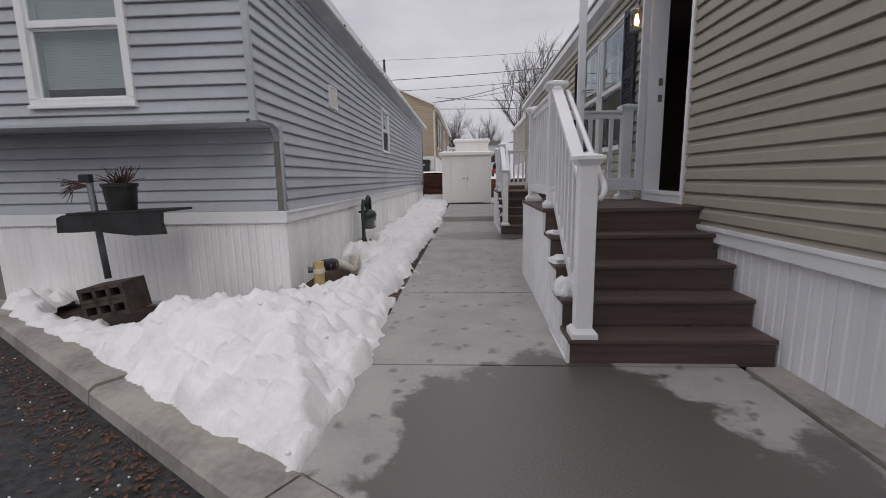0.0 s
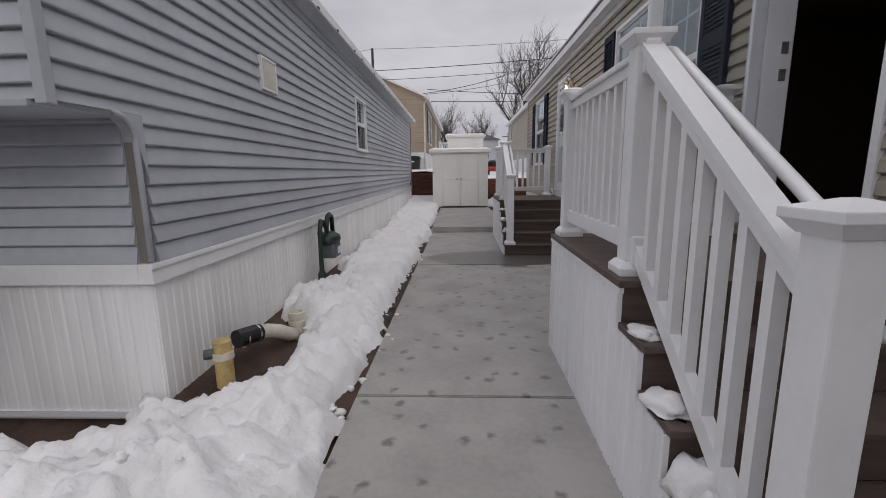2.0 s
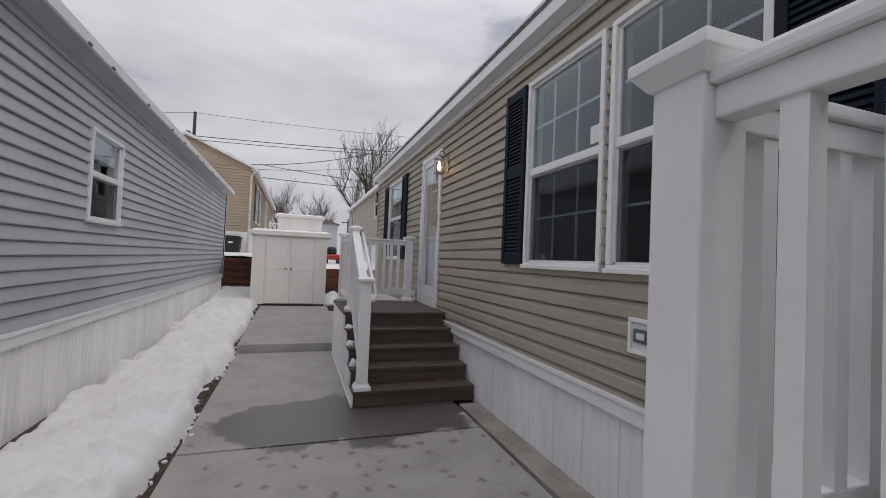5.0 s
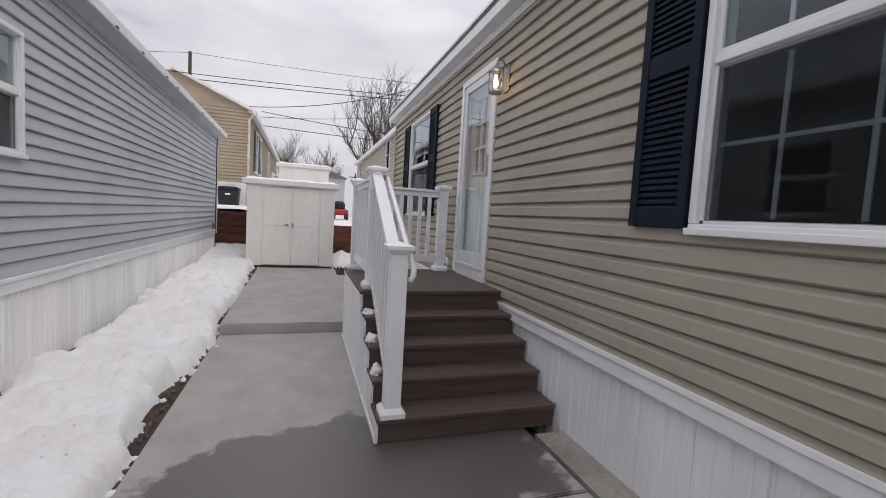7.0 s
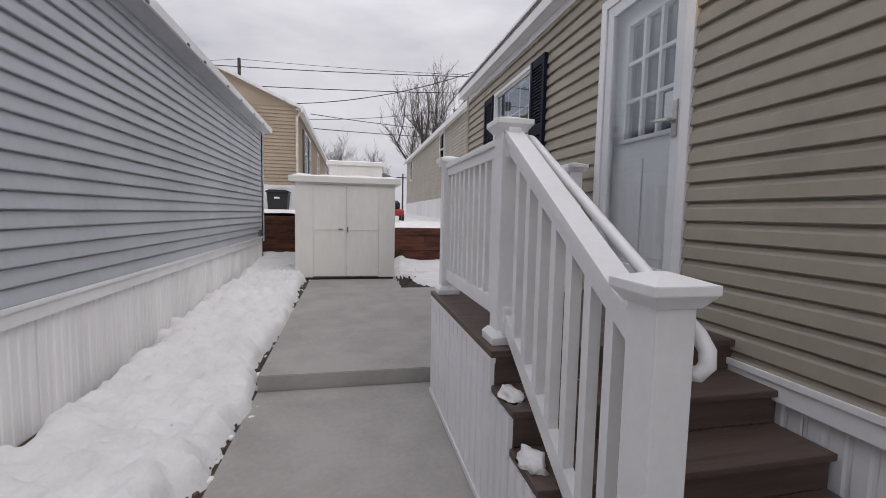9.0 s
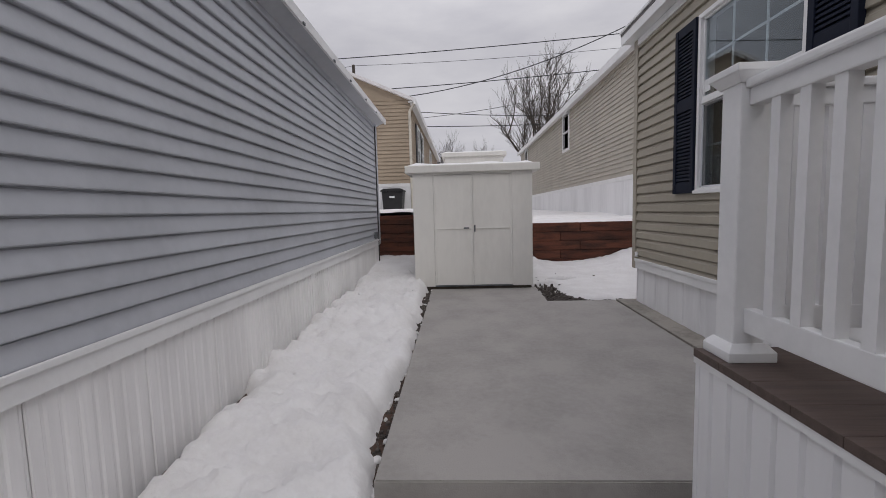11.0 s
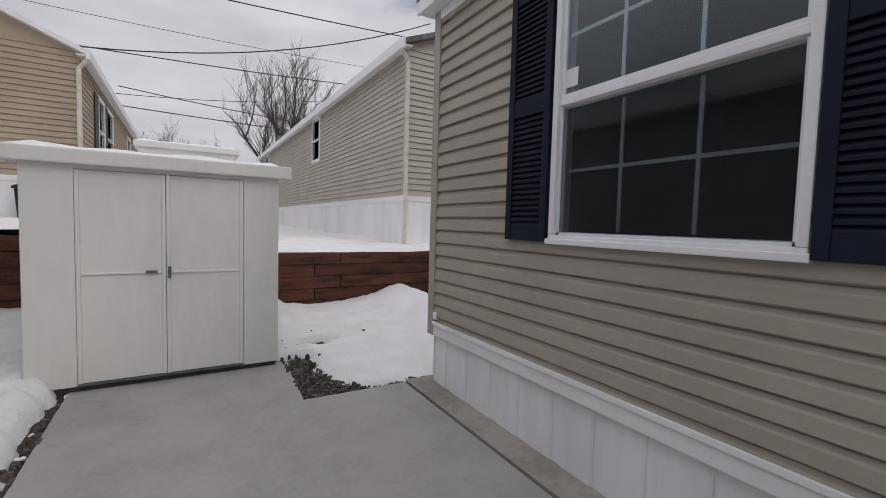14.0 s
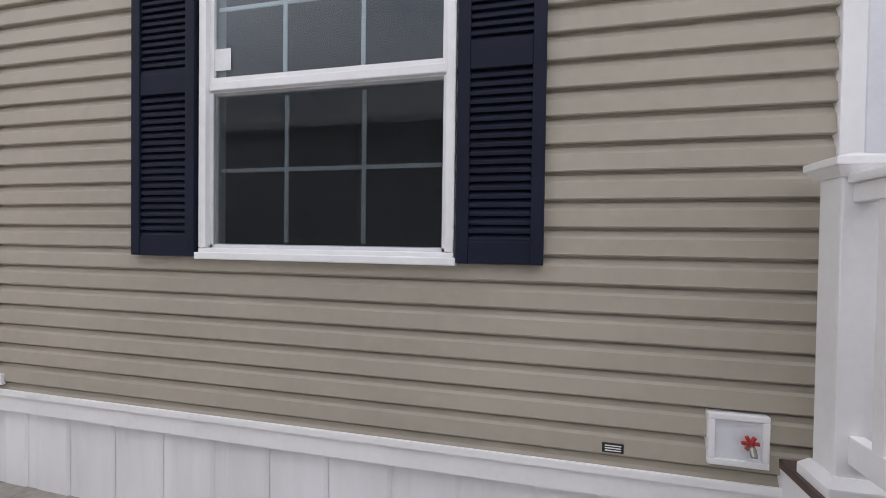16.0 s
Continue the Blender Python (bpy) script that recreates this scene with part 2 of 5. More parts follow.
M_PAPER = mat("paper_label", (0.75, 0.76, 0.76), 0.7, var=0.03)
M_DOOR = mat("white_door_paint", (0.78, 0.78, 0.80), 0.4, var=0.03)
M_ALU = mat("white_aluminium", (0.70, 0.72, 0.75), 0.35, var=0.03)
M_BULB = glow_mat("warm_bulb", (1.0, 0.55, 0.2), 14)
M_FAN = glow_mat("fan_light_glow", (1.0, 0.45, 0.15), 1.5)
M_BLIND = mat("white_blind", (0.62, 0.61, 0.57), 0.7, var=0.04)
M_WALK = concrete_mat("walk_concrete", [(0.42, 2.65, 0.86, 0.98), (1.05, 1.6, 1.5, 1.0), (0.6, 9.2, 1.08, 0.58), (1.35, 1.95, 0.6, 0.8)])
M_DRYWALK = concrete_mat("upper_concrete", [(1.2, 40, 0.1, 0.1)])


# ---- building helpers ----
def finish(name, bm, material, smooth=False):
    me = bpy.data.meshes.new(name)
    bmesh.ops.recalc_face_normals(bm, faces=bm.faces)
    bm.to_mesh(me)
    bm.free()
    me.materials.append(material)
    if smooth:
        for p in me.polygons:
            p.use_smooth = True
    return me


def part(name, bm, material, parent, label="", smooth=False):
    ob = new(name, finish(name, bm, material, smooth))
    ob.parent = parent
    return tagged(ob, label)


def thing(name, label, category, group="", kind="", at=(0, 0, 0)):
    ob = new(name)
    ob.location = at
    ob.empty_display_size = 0.1
    return tagged(ob, label, category, group, kind)


def solo(name, bm, material, label, category="", group="", kind="", smooth=False):
    return tagged(new(name, finish(name, bm, material, smooth)), label, category, group, kind)


def box(bm, x0, x1, y0, y1, z0, z1, bevel=0.0):
    vs = [bm.verts.new((x, y, z)) for x in (x0, x1) for y in (y0, y1) for z in (z0, z1)]
    fs = [bm.faces.new([vs[i] for i in q]) for q in ((0, 1, 3, 2), (4, 6, 7, 5), (0, 4, 5, 1), (2, 3, 7, 6), (0, 2, 6, 4), (1, 5, 7, 3))]
    if bevel:
        es = list({e for f in fs for e in f.edges})
        bmesh.ops.bevel(bm, geom=es, offset=bevel, segments=2, affect="EDGES", profile=0.6)
    return bm


def bx(*a, bevel=0.0):
    return box(bmesh.new(), *a, bevel=bevel)


def prism(bm, pts, axis, a, b):
    """The outline pts (pairs) drawn out along axis 0, 1 or 2 from a to b."""
    def at(p, w):
        q = list(p)
        q.insert(axis, w)
        return q
    lo = [bm.verts.new(at(p, a)) for p in pts]
    hi = [bm.verts.new(at(p, b)) for p in pts]
    k = len(pts)
    bm.faces.new(lo)
    bm.faces.new(list(reversed(hi)))
    for i in range(k):
        bm.faces.new((lo[i], hi[i], hi[(i + 1) % k], lo[(i + 1) % k]))
    return bm


def tube(bm, pts, r, seg=10, r1=None):
    """A round bar through pts, from radius r to r1."""
    pts = [Vector(p) for p in pts]
    r1 = r if r1 is None else r1
    rings = []
    k = len(pts)
    up = None
    for i, p in enumerate(pts):
        d = (pts[min(i + 1, k - 1)] - pts[max(i - 1, 0)]).normalized()
        if up is None:
            up = d.orthogonal().normalized()
        side = d.cross(up).normalized()
        up = side.cross(d).normalized()
        rad = r + (r1 - r) * i / max(1, k - 1)
        rings.append([bm.verts.new(p + rad * (math.cos(6.28319 * j / seg) * up + math.sin(6.28319 * j / seg) * side)) for j in range(seg)])
    for a, b in zip(rings, rings[1:]):
        for j in range(seg):
            bm.faces.new((a[j], a[(j + 1) % seg], b[(j + 1) % seg], b[j]))
    bm.faces.new(list(reversed(rings[0])))
    bm.faces.new(rings[-1])
    return bm


def turned(bm, x, y, profile, seg=16):
    """A body of revolution about the upright at x, y; profile: (radius, z) from bottom to top."""
    rings = [[bm.verts.new((x + r * math.cos(6.28319 * j / seg), y + r * math.sin(6.28319 * j / seg), z)) for j in range(seg)] for r, z in profile]
    for a, b in zip(rings, rings[1:]):
        for j in range(seg):
            bm.faces.new((a[j], a[(j + 1) % seg], b[(j + 1) % seg], b[j]))
    bm.faces.new(list(reversed(rings[0])))
    bm.faces.new(rings[-1])
    return bm


def frustum(bm, x, y, z0, z1, h0, h1):
    lo = [bm.verts.new((x + a * h0, y + b * h0, z0)) for a, b in ((-1, -1), (1, -1), (1, 1), (-1, 1))]
    hi = [bm.verts.new((x + a * h1, y + b * h1, z1)) for a, b in ((-1, -1), (1, -1), (1, 1), (-1, 1))]
    bm.faces.new(list(reversed(lo)))
    bm.faces.new(hi)
    for i in range(4):
        bm.faces.new((lo[i], lo[(i + 1) % 4], hi[(i + 1) % 4], hi[i]))
    return bm


class Face:
    """An upright wall face: u runs along it, o out of it."""

    def __init__(self, axis, at, out):
        self.axis, self.at, self.out = axis, at, out

    def p(self, u, z, o):
        w = self.at + self.out * o
        return (w, u, z) if self.axis == "x" else (u, w, z)

    def slab(self, bm, u0, u1, z0, z1, o0, o1, bevel=0.0):
        a, b = self.p(u0, z0, o0), self.p(u1, z1, o1)
        return box(bm, min(a[0], b[0]), max(a[0], b[0]), min(a[1], b[1]), max(a[1], b[1]), z0, z1, bevel)

    def s(self, *a, bevel=0.0):
        return self.slab(bmesh.new(), *a, bevel=bevel)


CLAP = ((0.0, 0.0), (0.0, 0.024), (0.05, 0.027), (0.12, 0.026), (0.90, 0.006), (0.93, 0.001), (1.0, 0.0))
DUTCH = ((0.0, 0.0), (0.0, 0.024), (0.05, 0.027), (0.10, 0.026), (0.60, 0.021), (0.70, 0.012), (0.88, 0.006), (0.92, 0.001), (1.0, 0.0))


def siding(face, parent, u0, u1, z0, z1, pitch, profile, material, openings=(), clip=None):
    """Lap siding, each course a piece of its own; openings (u0, u1, z0, z1) are left out."""
    z = z0
    while z < z1 - 0.01:
        top = min(z + pitch, z1)
        cuts = sorted({u0, u1, *[min(max(c, u0), u1) for o in openings if o[2] < top and o[3] > z for c in o[:2]]})
        for a, b in zip(cuts, cuts[1:]):
            bm = bmesh.new()
            mid = (a + b) / 2
            lo, hi = z, top
            for o in openings:
                if o[0] < mid < o[1] and o[2] < top and o[3] > z:
                    if o[2] <= lo and o[3] >= hi:
                        lo = hi
                    elif o[2] <= lo:
                        lo = o[3]
                    else:
                        hi = o[2]
            if hi - lo < 0.004:
                bm.free()
                continue
            f0, f1 = (lo - z) / pitch, (hi - z) / pitch
            at = lambda f: float(np.interp(f, [q[0] for q in profile[1:]], [q[1] for q in profile[1:]]))
            fs = [f0] + [q[0] for q in profile[2:] if f0 < q[0] < f1] + [f1]
            line = [(lo, 0.0)] + [(z + f * pitch, at(f)) for f in fs] + [(hi, 0.0)]
            ends = [[bm.verts.new(face.p(u, zz, oo)) for zz, oo in line] for u in (a, b)]
            for i in range(len(line) - 1):
                bm.faces.new((ends[0][i], ends[0][i + 1], ends[1][i + 1], ends[1][i]))
            for e in ends:
                bm.faces.new(e)
            part("siding_course", bm, material, parent)
        z = top


def shell(face, parent, u0, u1, z0, z1, thick, material, openings=()):
    """The wall behind the siding, with its openings cut through."""
    us = sorted({u0, u1, *[c for o in openings for c in o[:2]]})
    zs = sorted({z0, z1, *[c for o in openings for c in o[2:]]})
    for a, b in zip(us, us[1:]):
        for c, d in zip(zs, zs[1:]):
            m, k = (a + b) / 2, (c + d) / 2
            if not any(o[0] < m < o[1] and o[2] < k < o[3] for o in openings):
                part("wall_panel", face.s(a, b, c, d, -thick, 0), material, parent)


def skirting(face, parent, u0, u1, z0, z1, material, pitch, panel, depth=0.012):
    """Upright ribbed skirting, one piece a panel, with a cap board on top."""
    u = u0
    while u < u1 - 0.02:
        e = min(u + panel, u1)
        bm = bmesh.new()
        line = [(u + 0.001, 0.0)]
        n = max(1, round((e - u) / pitch))
        w = (e - u) / n
        for i in range(n):
            a = u + i * w
            line += [(a + 0.06 * w + 0.001, depth), (a + 0.70 * w, depth * 0.85), (a + 0.80 * w, 0.2 * depth), (a + 0.95 * w, 0.2 * depth)]
        line += [(e - 0.001, 0.0)]
        lo = [bm.verts.new(face.p(a, z0, o)) for a, o in line]
        hi = [bm.verts.new(face.p(a, z1, o)) for a, o in line]
        for i in range(len(line) - 1):
            bm.faces.new((lo[i], lo[i + 1], hi[i + 1], hi[i]))
        part("skirting_panel", bm, material, parent)
        u = e


# ---- the ground ----
bm = bmesh.new()
GX = [-400, -60, -20, -8, -5, -1.8, -0.75, 2, 6, 20, 60, 400]
GY = [-400, -60, -20, -4, 2, 6, 12, 16, 18, 19.05, 19.06, 26, 40, 70, 600]
rows = [[bm.verts.new((x, y, -0.17 if y < 17 else (-0.02 if y < 19.055 else 1.0 + 0.012 * min(y - 19, 20)))) for x in GX] for y in GY]
for a, b in zip(rows, rows[1:]):
    for i in range(len(GX) - 1):
        bm.faces.new((a[i], a[i + 1], b[i + 1], b[i]))
solo("ground", bm, M_SOIL, "wet brown soil round the homes", "ground", kind="structure")

bm = bmesh.new()
KX, KY, DX, DY = -0.72, 2.475, -0.858, 0.5138
NX, NY = -DY, DX
ks = [(KX + DX * s + NX * w, KY + DY * s + NY * w) for s, w in ((-14, 0.2), (9, 0.2), (9, 14), (-14, 14))]
prism(bm, ks, 2, -0.3, -0.15)
solo("road", bm, M_ASPHALT, "dark wet asphalt road with scattered grit", "road", kind="structure")

kerb = thing("kerb", "worn grey concrete kerb along the road", "kerb", kind="structure")
s = -4.0
for e in (-0.02, 1.62, 4.6, 9.0):
    bm = bmesh.new()
    sec = ((0.0, -0.3), (0.0, -0.075), (0.02, -0.055), (0.20, -0.05), (0.235, -0.075), (0.26, -0.3))
    ends = [[bm.verts.new((KX + DX * q + NX * w, KY + DY * q + NY * w, z + 0.015 * (s > 1))) for w, z in sec] for q in (s + 0.006, e - 0.006)]
    for i in range(len(sec)):
        j = (i + 1) % len(sec)
        bm.faces.new((ends[0][i], ends[0][j], ends[1][j], ends[1][i]))
    bm.faces.new(ends[0])
    bm.faces.new(list(reversed(ends[1])))
    part("kerb_stone", bm, M_KERB, kerb)
    s = e

def walk_z(y):
    """Height of the walk: rising gently, with one step up to the slab before the shed."""
    if y > 11.995:
        return 0.118 + 0.011 * (y - 12.0)
    return -0.07 + 0.07 * min(1.0, max(0.0, (y - 3.3) / 3.0))


def slab(outline, depth=0.14):
    """A concrete slab whose top follows the walk."""
    bm = bmesh.new()
    top = [bm.verts.new((x, y, walk_z(y))) for x, y in outline]
    mid = [bm.verts.new((x, y, walk_z(y) - depth)) for x, y in outline]
    k = len(outline)
    bm.faces.new(top)
    bm.faces.new(list(reversed(mid)))
    for i in range(k):
        bm.faces.new((top[i], mid[i], mid[(i + 1) % k], top[(i + 1) % k]))
    bmesh.ops.bevel(bm, geom=[e for e in bm.edges if all(v in top for v in e.verts)], offset=0.007, segments=2, affect="EDGES")
    return bm


pavement = thing("pavement", "grey concrete walk with wet patches and drip marks", "pavement", kind="structure")
WL = -0.735
part("concrete_slab", slab([(WL, 2.48), (1.62, 1.06), (1.62, 3.5), (WL, 3.5)]), M_WALK, pavement)
for p0, p1 in ((3.506, 5.092), (5.108, 8.692), (8.708, 11.985)):
    part("concrete_slab", slab([(WL, p0), (1.62, p0), (1.62, p1), (WL, p1)]), M_WALK, pavement)
part("concrete_slab", slab([(WL, 12.0), (1.63, 12.0), (1.63, 15.6), (0.765, 15.6), (0.84, 16.6), (WL - 0.04, 16.6)], 0.35), M_DRYWALK, pavement, "raised dry concrete slab before the shed")
for y in (5.1, 8.7):
    part("joint_filler", bx(WL + 0.005, 1.62, y - 0.03, y + 0.03, walk_z(y) - 0.12, walk_z(y) - 0.022), M_CAULK, pavement)
edging = thing("edging", "narrow concrete strip under the skirting", "kerb", kind="structure")
for p0, p1 in ((1.0, 3.50), (6.0, 9.3), (12.02, 15.62)):
    bm = bmesh.new()
    za, zb = walk_z(p0) + 0.006, walk_z(p1) + 0.006
    vs = [bm.verts.new(p) for p in ((1.645, p0, za), (1.93, p0, za), (1.93, p1, zb), (1.645, p1, zb), (1.645, p0, -0.2), (1.93, p0, -0.2), (1.93, p1, -0.2), (1.645, p1, -0.2))]
    for q in ((0, 1, 2, 3), (0, 4, 5, 1), (1, 5, 6, 2), (2, 6, 7, 3), (3, 7, 4, 0)):
        bm.faces.new([vs[i] for i in q])
    part("edging_strip", bm, M_KERB, edging)


# ---- snow ----
def drift(name, x0, x1, y0, y1, step, height, base, label, lump=0.05):
    """Heaped snow; height(x, y) below zero leaves the ground bare."""
    bm = bmesh.new()
    nx, ny = int((x1 - x0) / step) + 1, int((y1 - y0) / step) + 1
    grid = {}
    for j in range(ny):
        for i in range(nx):
            x, y = x0 + i * step, y0 + j * step
            h = height(x, y)
            if h > 0:
                p = Vector((x, y, 0))
                k = noise.noise(p * 2.3) * 0.9 + noise.noise(p * 6.1) * 0.75
                w = p + 0.06 * Vector((noise.noise(p * 4), noise.noise(p * 4 + Vector((9, 0, 0))), 0))
                k += 0.9 * (0.45 - noise.voronoi(w * 3.6)[0][0]) + 1.6 * (0.42 - noise.voronoi(w * 7.5)[0][0]) + 1.0 * (0.4 - noise.voronoi(w * 15.0)[0][0]) + 0.5 * noise.noise(p * 23)
                h = max(0.004, h + lump * (1.0 if y < 7.5 else 0.6) * k * min(1, h * 12))
            grid[i, j] = bm.verts.new((x + 0.3 * step * noise.noise((x * 9, y * 9, 3)), y + 0.3 * step * noise.noise((x * 9, y * 9, 7)), base(x, y) + (h if h > 0 else -0.03)))
            grid[i, j].index = 1 if h > 0 else 0
    for j in range(ny - 1):
        for i in range(nx - 1):
            q = [grid[i, j], grid[i + 1, j], grid[i + 1, j + 1], grid[i, j + 1]]
            if any(v.index for v in q):
                bm.faces.new(q)
    bmesh.ops.delete(bm, geom=[v for v in bm.verts if not v.link_faces], context="VERTS")
    return solo(name, bm, M_SNOW, label, "snow", kind="stuff", smooth=True)


def ragged(x, y, a=0.12):
    return a * (noise.noise((x * 1.6, y * 1.6, 0)) + 0.6 * noise.noise((x * 5, y * 5, 2)))


def strip_height(x, y):
    left = -1.77 - 0.0105 * (y - 4.5) + 0.07 * math.exp(-((y - 8.6) / 1.5) ** 2) + 0.03 * math.sin(y * 1.7) + ragged(x, y, 0.14)
    if 4.6 < y < 6.5:
        left += 0.5 * math.sin((y - 4.6) / 1.9 * 3.1416)
    right = -0.80 + 0.04 * math.sin(y * 2.3) + ragged(x, y, 0.11)
    if y < 4.9:
        kerbline = (x - KX) * NX + (y - KY) * NY
        d = min(-kerbline + 0.07 + ragged(x, y, 0.08), right - x + 0.09)
        bare = math.hypot((x + 3.0) / 1.05, (y - 4.75) / 0.56) - 1 + ragged(x, y, 0.3)
        d = min(d, 0.5 * bare, x + 4.95)
        heap = 0.40 * math.exp(-((x + 1.30) / 0.75) ** 2 - ((y - 3.95) / 0.95) ** 2)
        low = 0.035 + 0.4 * min(1.0, max(0.0, (x + 2.7) / 0.9)) + 0.12 * max(0.0, min(1.0, -3.5 - x))
        return min(d * 1.7, 0.07 + d * 0.5, 0.10 + heap, low) if d > 0 else -1
    d = min(x - left, right - x, 17.4 - y)
    top = 0.17 + 0.05 * math.exp(-((y - 5.5) / 1.6) ** 2) + 0.03 * math.sin(y * 3.1)
    return min(2.6 * d, 0.09 + 0.7 * d, top) if d > 0 else -1


def bed(x, y):
    return -0.018 + walk_z(min(y, 11.9)) + 0.05 * min(1.0, max(0.0, -1.1 - x)) + (min(0.17, 0.05 * (y - 12)) if y > 12 else 0)


drift("snow_bank", -5.0, -0.55, 2.2, 17.5, 0.025, strip_height, bed, "lumpy shovelled snow heaped along the concrete walk", 0.065)


def back_height(x, y):
    d = min(x - 0.80 - (0.25 if y < 16.7 else 0), y - 15.62 - 0.75 * max(0, 1.35 - x), 3.6 - x if y > 15.6 else -1)
    d += ragged(x, y, 0.12)
    if math.hypot(x - 1.25, (y - 17.05) / 0.6) < 0.22 + 2 * ragged(x, y, 0.12):
        return -1
    rise = 0.36 * math.exp(-((x - 3.4) / 0.75) ** 2 - ((y - 18.4) / 1.1) ** 2) + 0.55 * math.exp(-((x - 0.70) / 0.36) ** 2 - ((y - 18.7) / 0.7) ** 2)
    return min(0.6 * d, 0.05 + rise) if d > 0 else -1


drift("snow_bank", 0.6, 3.6, 15.6, 19.1, 0.05, back_height, lambda x, y: 0.145 + 0.02 * (y - 15.6), "smooth snow bank against the timber wall", 0.03)
drift("snow_bank", -2.2, -0.9, 17.3, 19.0, 0.06, lambda x, y: min(0.05, 0.1 * (y - 17.3), 0.3 * (-0.95 - x)) + ragged(x, y, 0.03), lambda x, y: 0.25 + 0.08 * (y - 17), "thin snow cover behind the shed", 0.02)
drift("snow_field", -16, 16, 18.95, 46, 0.25, lambda x, y: 0.06 + min(0.07, 0.2 * (y - 18.95)) + 0.05 * noise.noise((x * 0.5, y * 0.5, 1)), lambda x, y: 0.985 + 0.012 * (y - 19) + 0.27 * max(0, min(1, (0.2 - x) / 1.5)), "trodden snow cover on the upper terrace", 0.03)
drift("snow_field", -60, -5.3, 5.5, 19.0, 0.8, lambda x, y: 0.08, lambda x, y: -0.15, "thin snow cover beside the grey home", 0.03)


# ---- windows, shutters, doors ----
def window(face, u0, u1, z0, z1, mid, cols, label, name, casing=0.04, screen=True, bars=True, blind=False, sw=0.02):
    w = thing(name, label, "window", kind="structure")
    c = casing
    for a, b, d, e in ((u0, u1, z0, z0 + c, ), (u0, u1, z1 - c, z1), (u0, u0 + c, z0 + c, z1 - c), (u1 - c, u1, z0 + c, z1 - c)):
        part("window_frame", face.s(a, b, d, e, -0.09, 0.042, bevel=0.006), M_WHITE, w)
    part("window_sill", face.s(u0 - 0.01, u1 + 0.01, z0 - 0.012, z0 + 0.02, 0.0, 0.056, bevel=0.005), M_WHITE, w)
    part("meeting_rail", face.s(u0 + c, u1 - c, mid - 0.020, mid + 0.020, -0.05, 0.022, bevel=0.005), M_WHITE, w)
    for lo, hi, o in ((z0 + c, mid - 0.020, -0.018), (mid + 0.020, z1 - c, 0.0)):
        sash = face.s(u0 + c, u1 - c, lo, lo + sw, o - 0.015, o + 0.015)
        face.slab(sash, u0 + c, u1 - c, hi - sw, hi, o - 0.015, o + 0.015)
        face.slab(sash, u0 + c, u0 + c + sw, lo + sw, hi - sw, o - 0.015, o + 0.015)
        face.slab(sash, u1 - c - sw, u1 - c, lo + sw, hi - sw, o - 0.015, o + 0.015)
        sash = part("sash", sash, M_WHITE, w)
        pane = part("pane", face.s(u0 + c + (sw - 0.002), u1 - c - (sw - 0.002), lo + (sw - 0.002), hi - (sw - 0.002), o - 0.003, o + 0.003), M_GLASS, sash)
        pane.visible_shadow = False
        if bars:
            for i in range(1, cols):
                u = u0 + c + (u1 - u0 - 2 * c) * i / cols
                part("muntin", face.s(u - 0.009, u + 0.009, lo + 0.03, hi - 0.03, o - 0.012, o - 0.0045), M_WHITE, sash)
            h = (lo + hi) / 2
            part("muntin", face.s(u0 + c + 0.03, u1 - c - 0.03, h - 0.009, h + 0.009, o - 0.013, o - 0.006), M_WHITE, sash)
    if screen:
        part("insect_screen", face.s(u0 + c + 0.012, u1 - c - 0.012, z0 + c + 0.012, mid - 0.03, 0.006, 0.008), M_SCREEN, w, "dark insect screen")
        fr = face.s(u0 + c, u1 - c, z0 + c, z0 + c + 0.016, 0.002, 0.014)
        face.slab(fr, u0 + c, u0 + c + 0.016, z0 + c, mid - 0.03, 0.002, 0.014)
        face.slab(fr, u1 - c - 0.016, u1 - c, z0 + c, mid - 0.03, 0.002, 0.014)
        part("screen_frame", fr, M_ALU, w)
    if blind:
        bm = bmesh.new()
        z = z0 + c + 0.1
        while z < z1 - c:
            face.slab(bm, u0 + c, u1 - c, z, z + 0.022, -0.095, -0.09)
            z += 0.024
        part("blind", bm, M_BLIND, w, "pale closed blind")
    return w


def shutter(face, u0, u1, z0, z1, mid):
    sh = thing("shutter", "navy blue louvred vinyl shutter beside a window", "shutter", "window shutters")
    for a, b in ((u0, u0 + 0.05), (u1 - 0.05, u1)):
        part("stile", face.s(a, b, z0, z1, 0.016, 0.058, bevel=0.004), M_NAVY, sh)
    for a, b in ((z0, z0 + 0.085), (mid - 0.05, mid + 0.05), (z1 - 0.085, z1)):
        part("rail", face.s(u0 + 0.05, u1 - 0.05, a, b, 0.016, 0.054, bevel=0.003), M_NAVY, sh)
    part("backing", face.s(u0 + 0.04, u1 - 0.04, z0 + 0.02, z1 - 0.02, 0.016, 0.030), M_NAVY, sh)
    for lo, hi in ((z0 + 0.085, mid - 0.05), (mid + 0.05, z1 - 0.085)):
        n = round((hi - lo) / 0.033)
        for i in range(n):
            a = lo + (hi - lo) * i / n
            bm = bmesh.new()
            h = (hi - lo) / n
            q = [[bm.verts.new(face.p(u, zz, oo)) for zz, oo in ((a, 0.03), (a, 0.05), (a + 0.35 * h, 0.05), (a + h, 0.031))] for u in (u0 + 0.05, u1 - 0.05)]
            for k in range(4):
                bm.faces.new((q[0][k], q[0][(k + 1) % 4], q[1][(k + 1) % 4], q[1][k]))
            part("louvre", bm, M_NAVY, sh)
    return sh


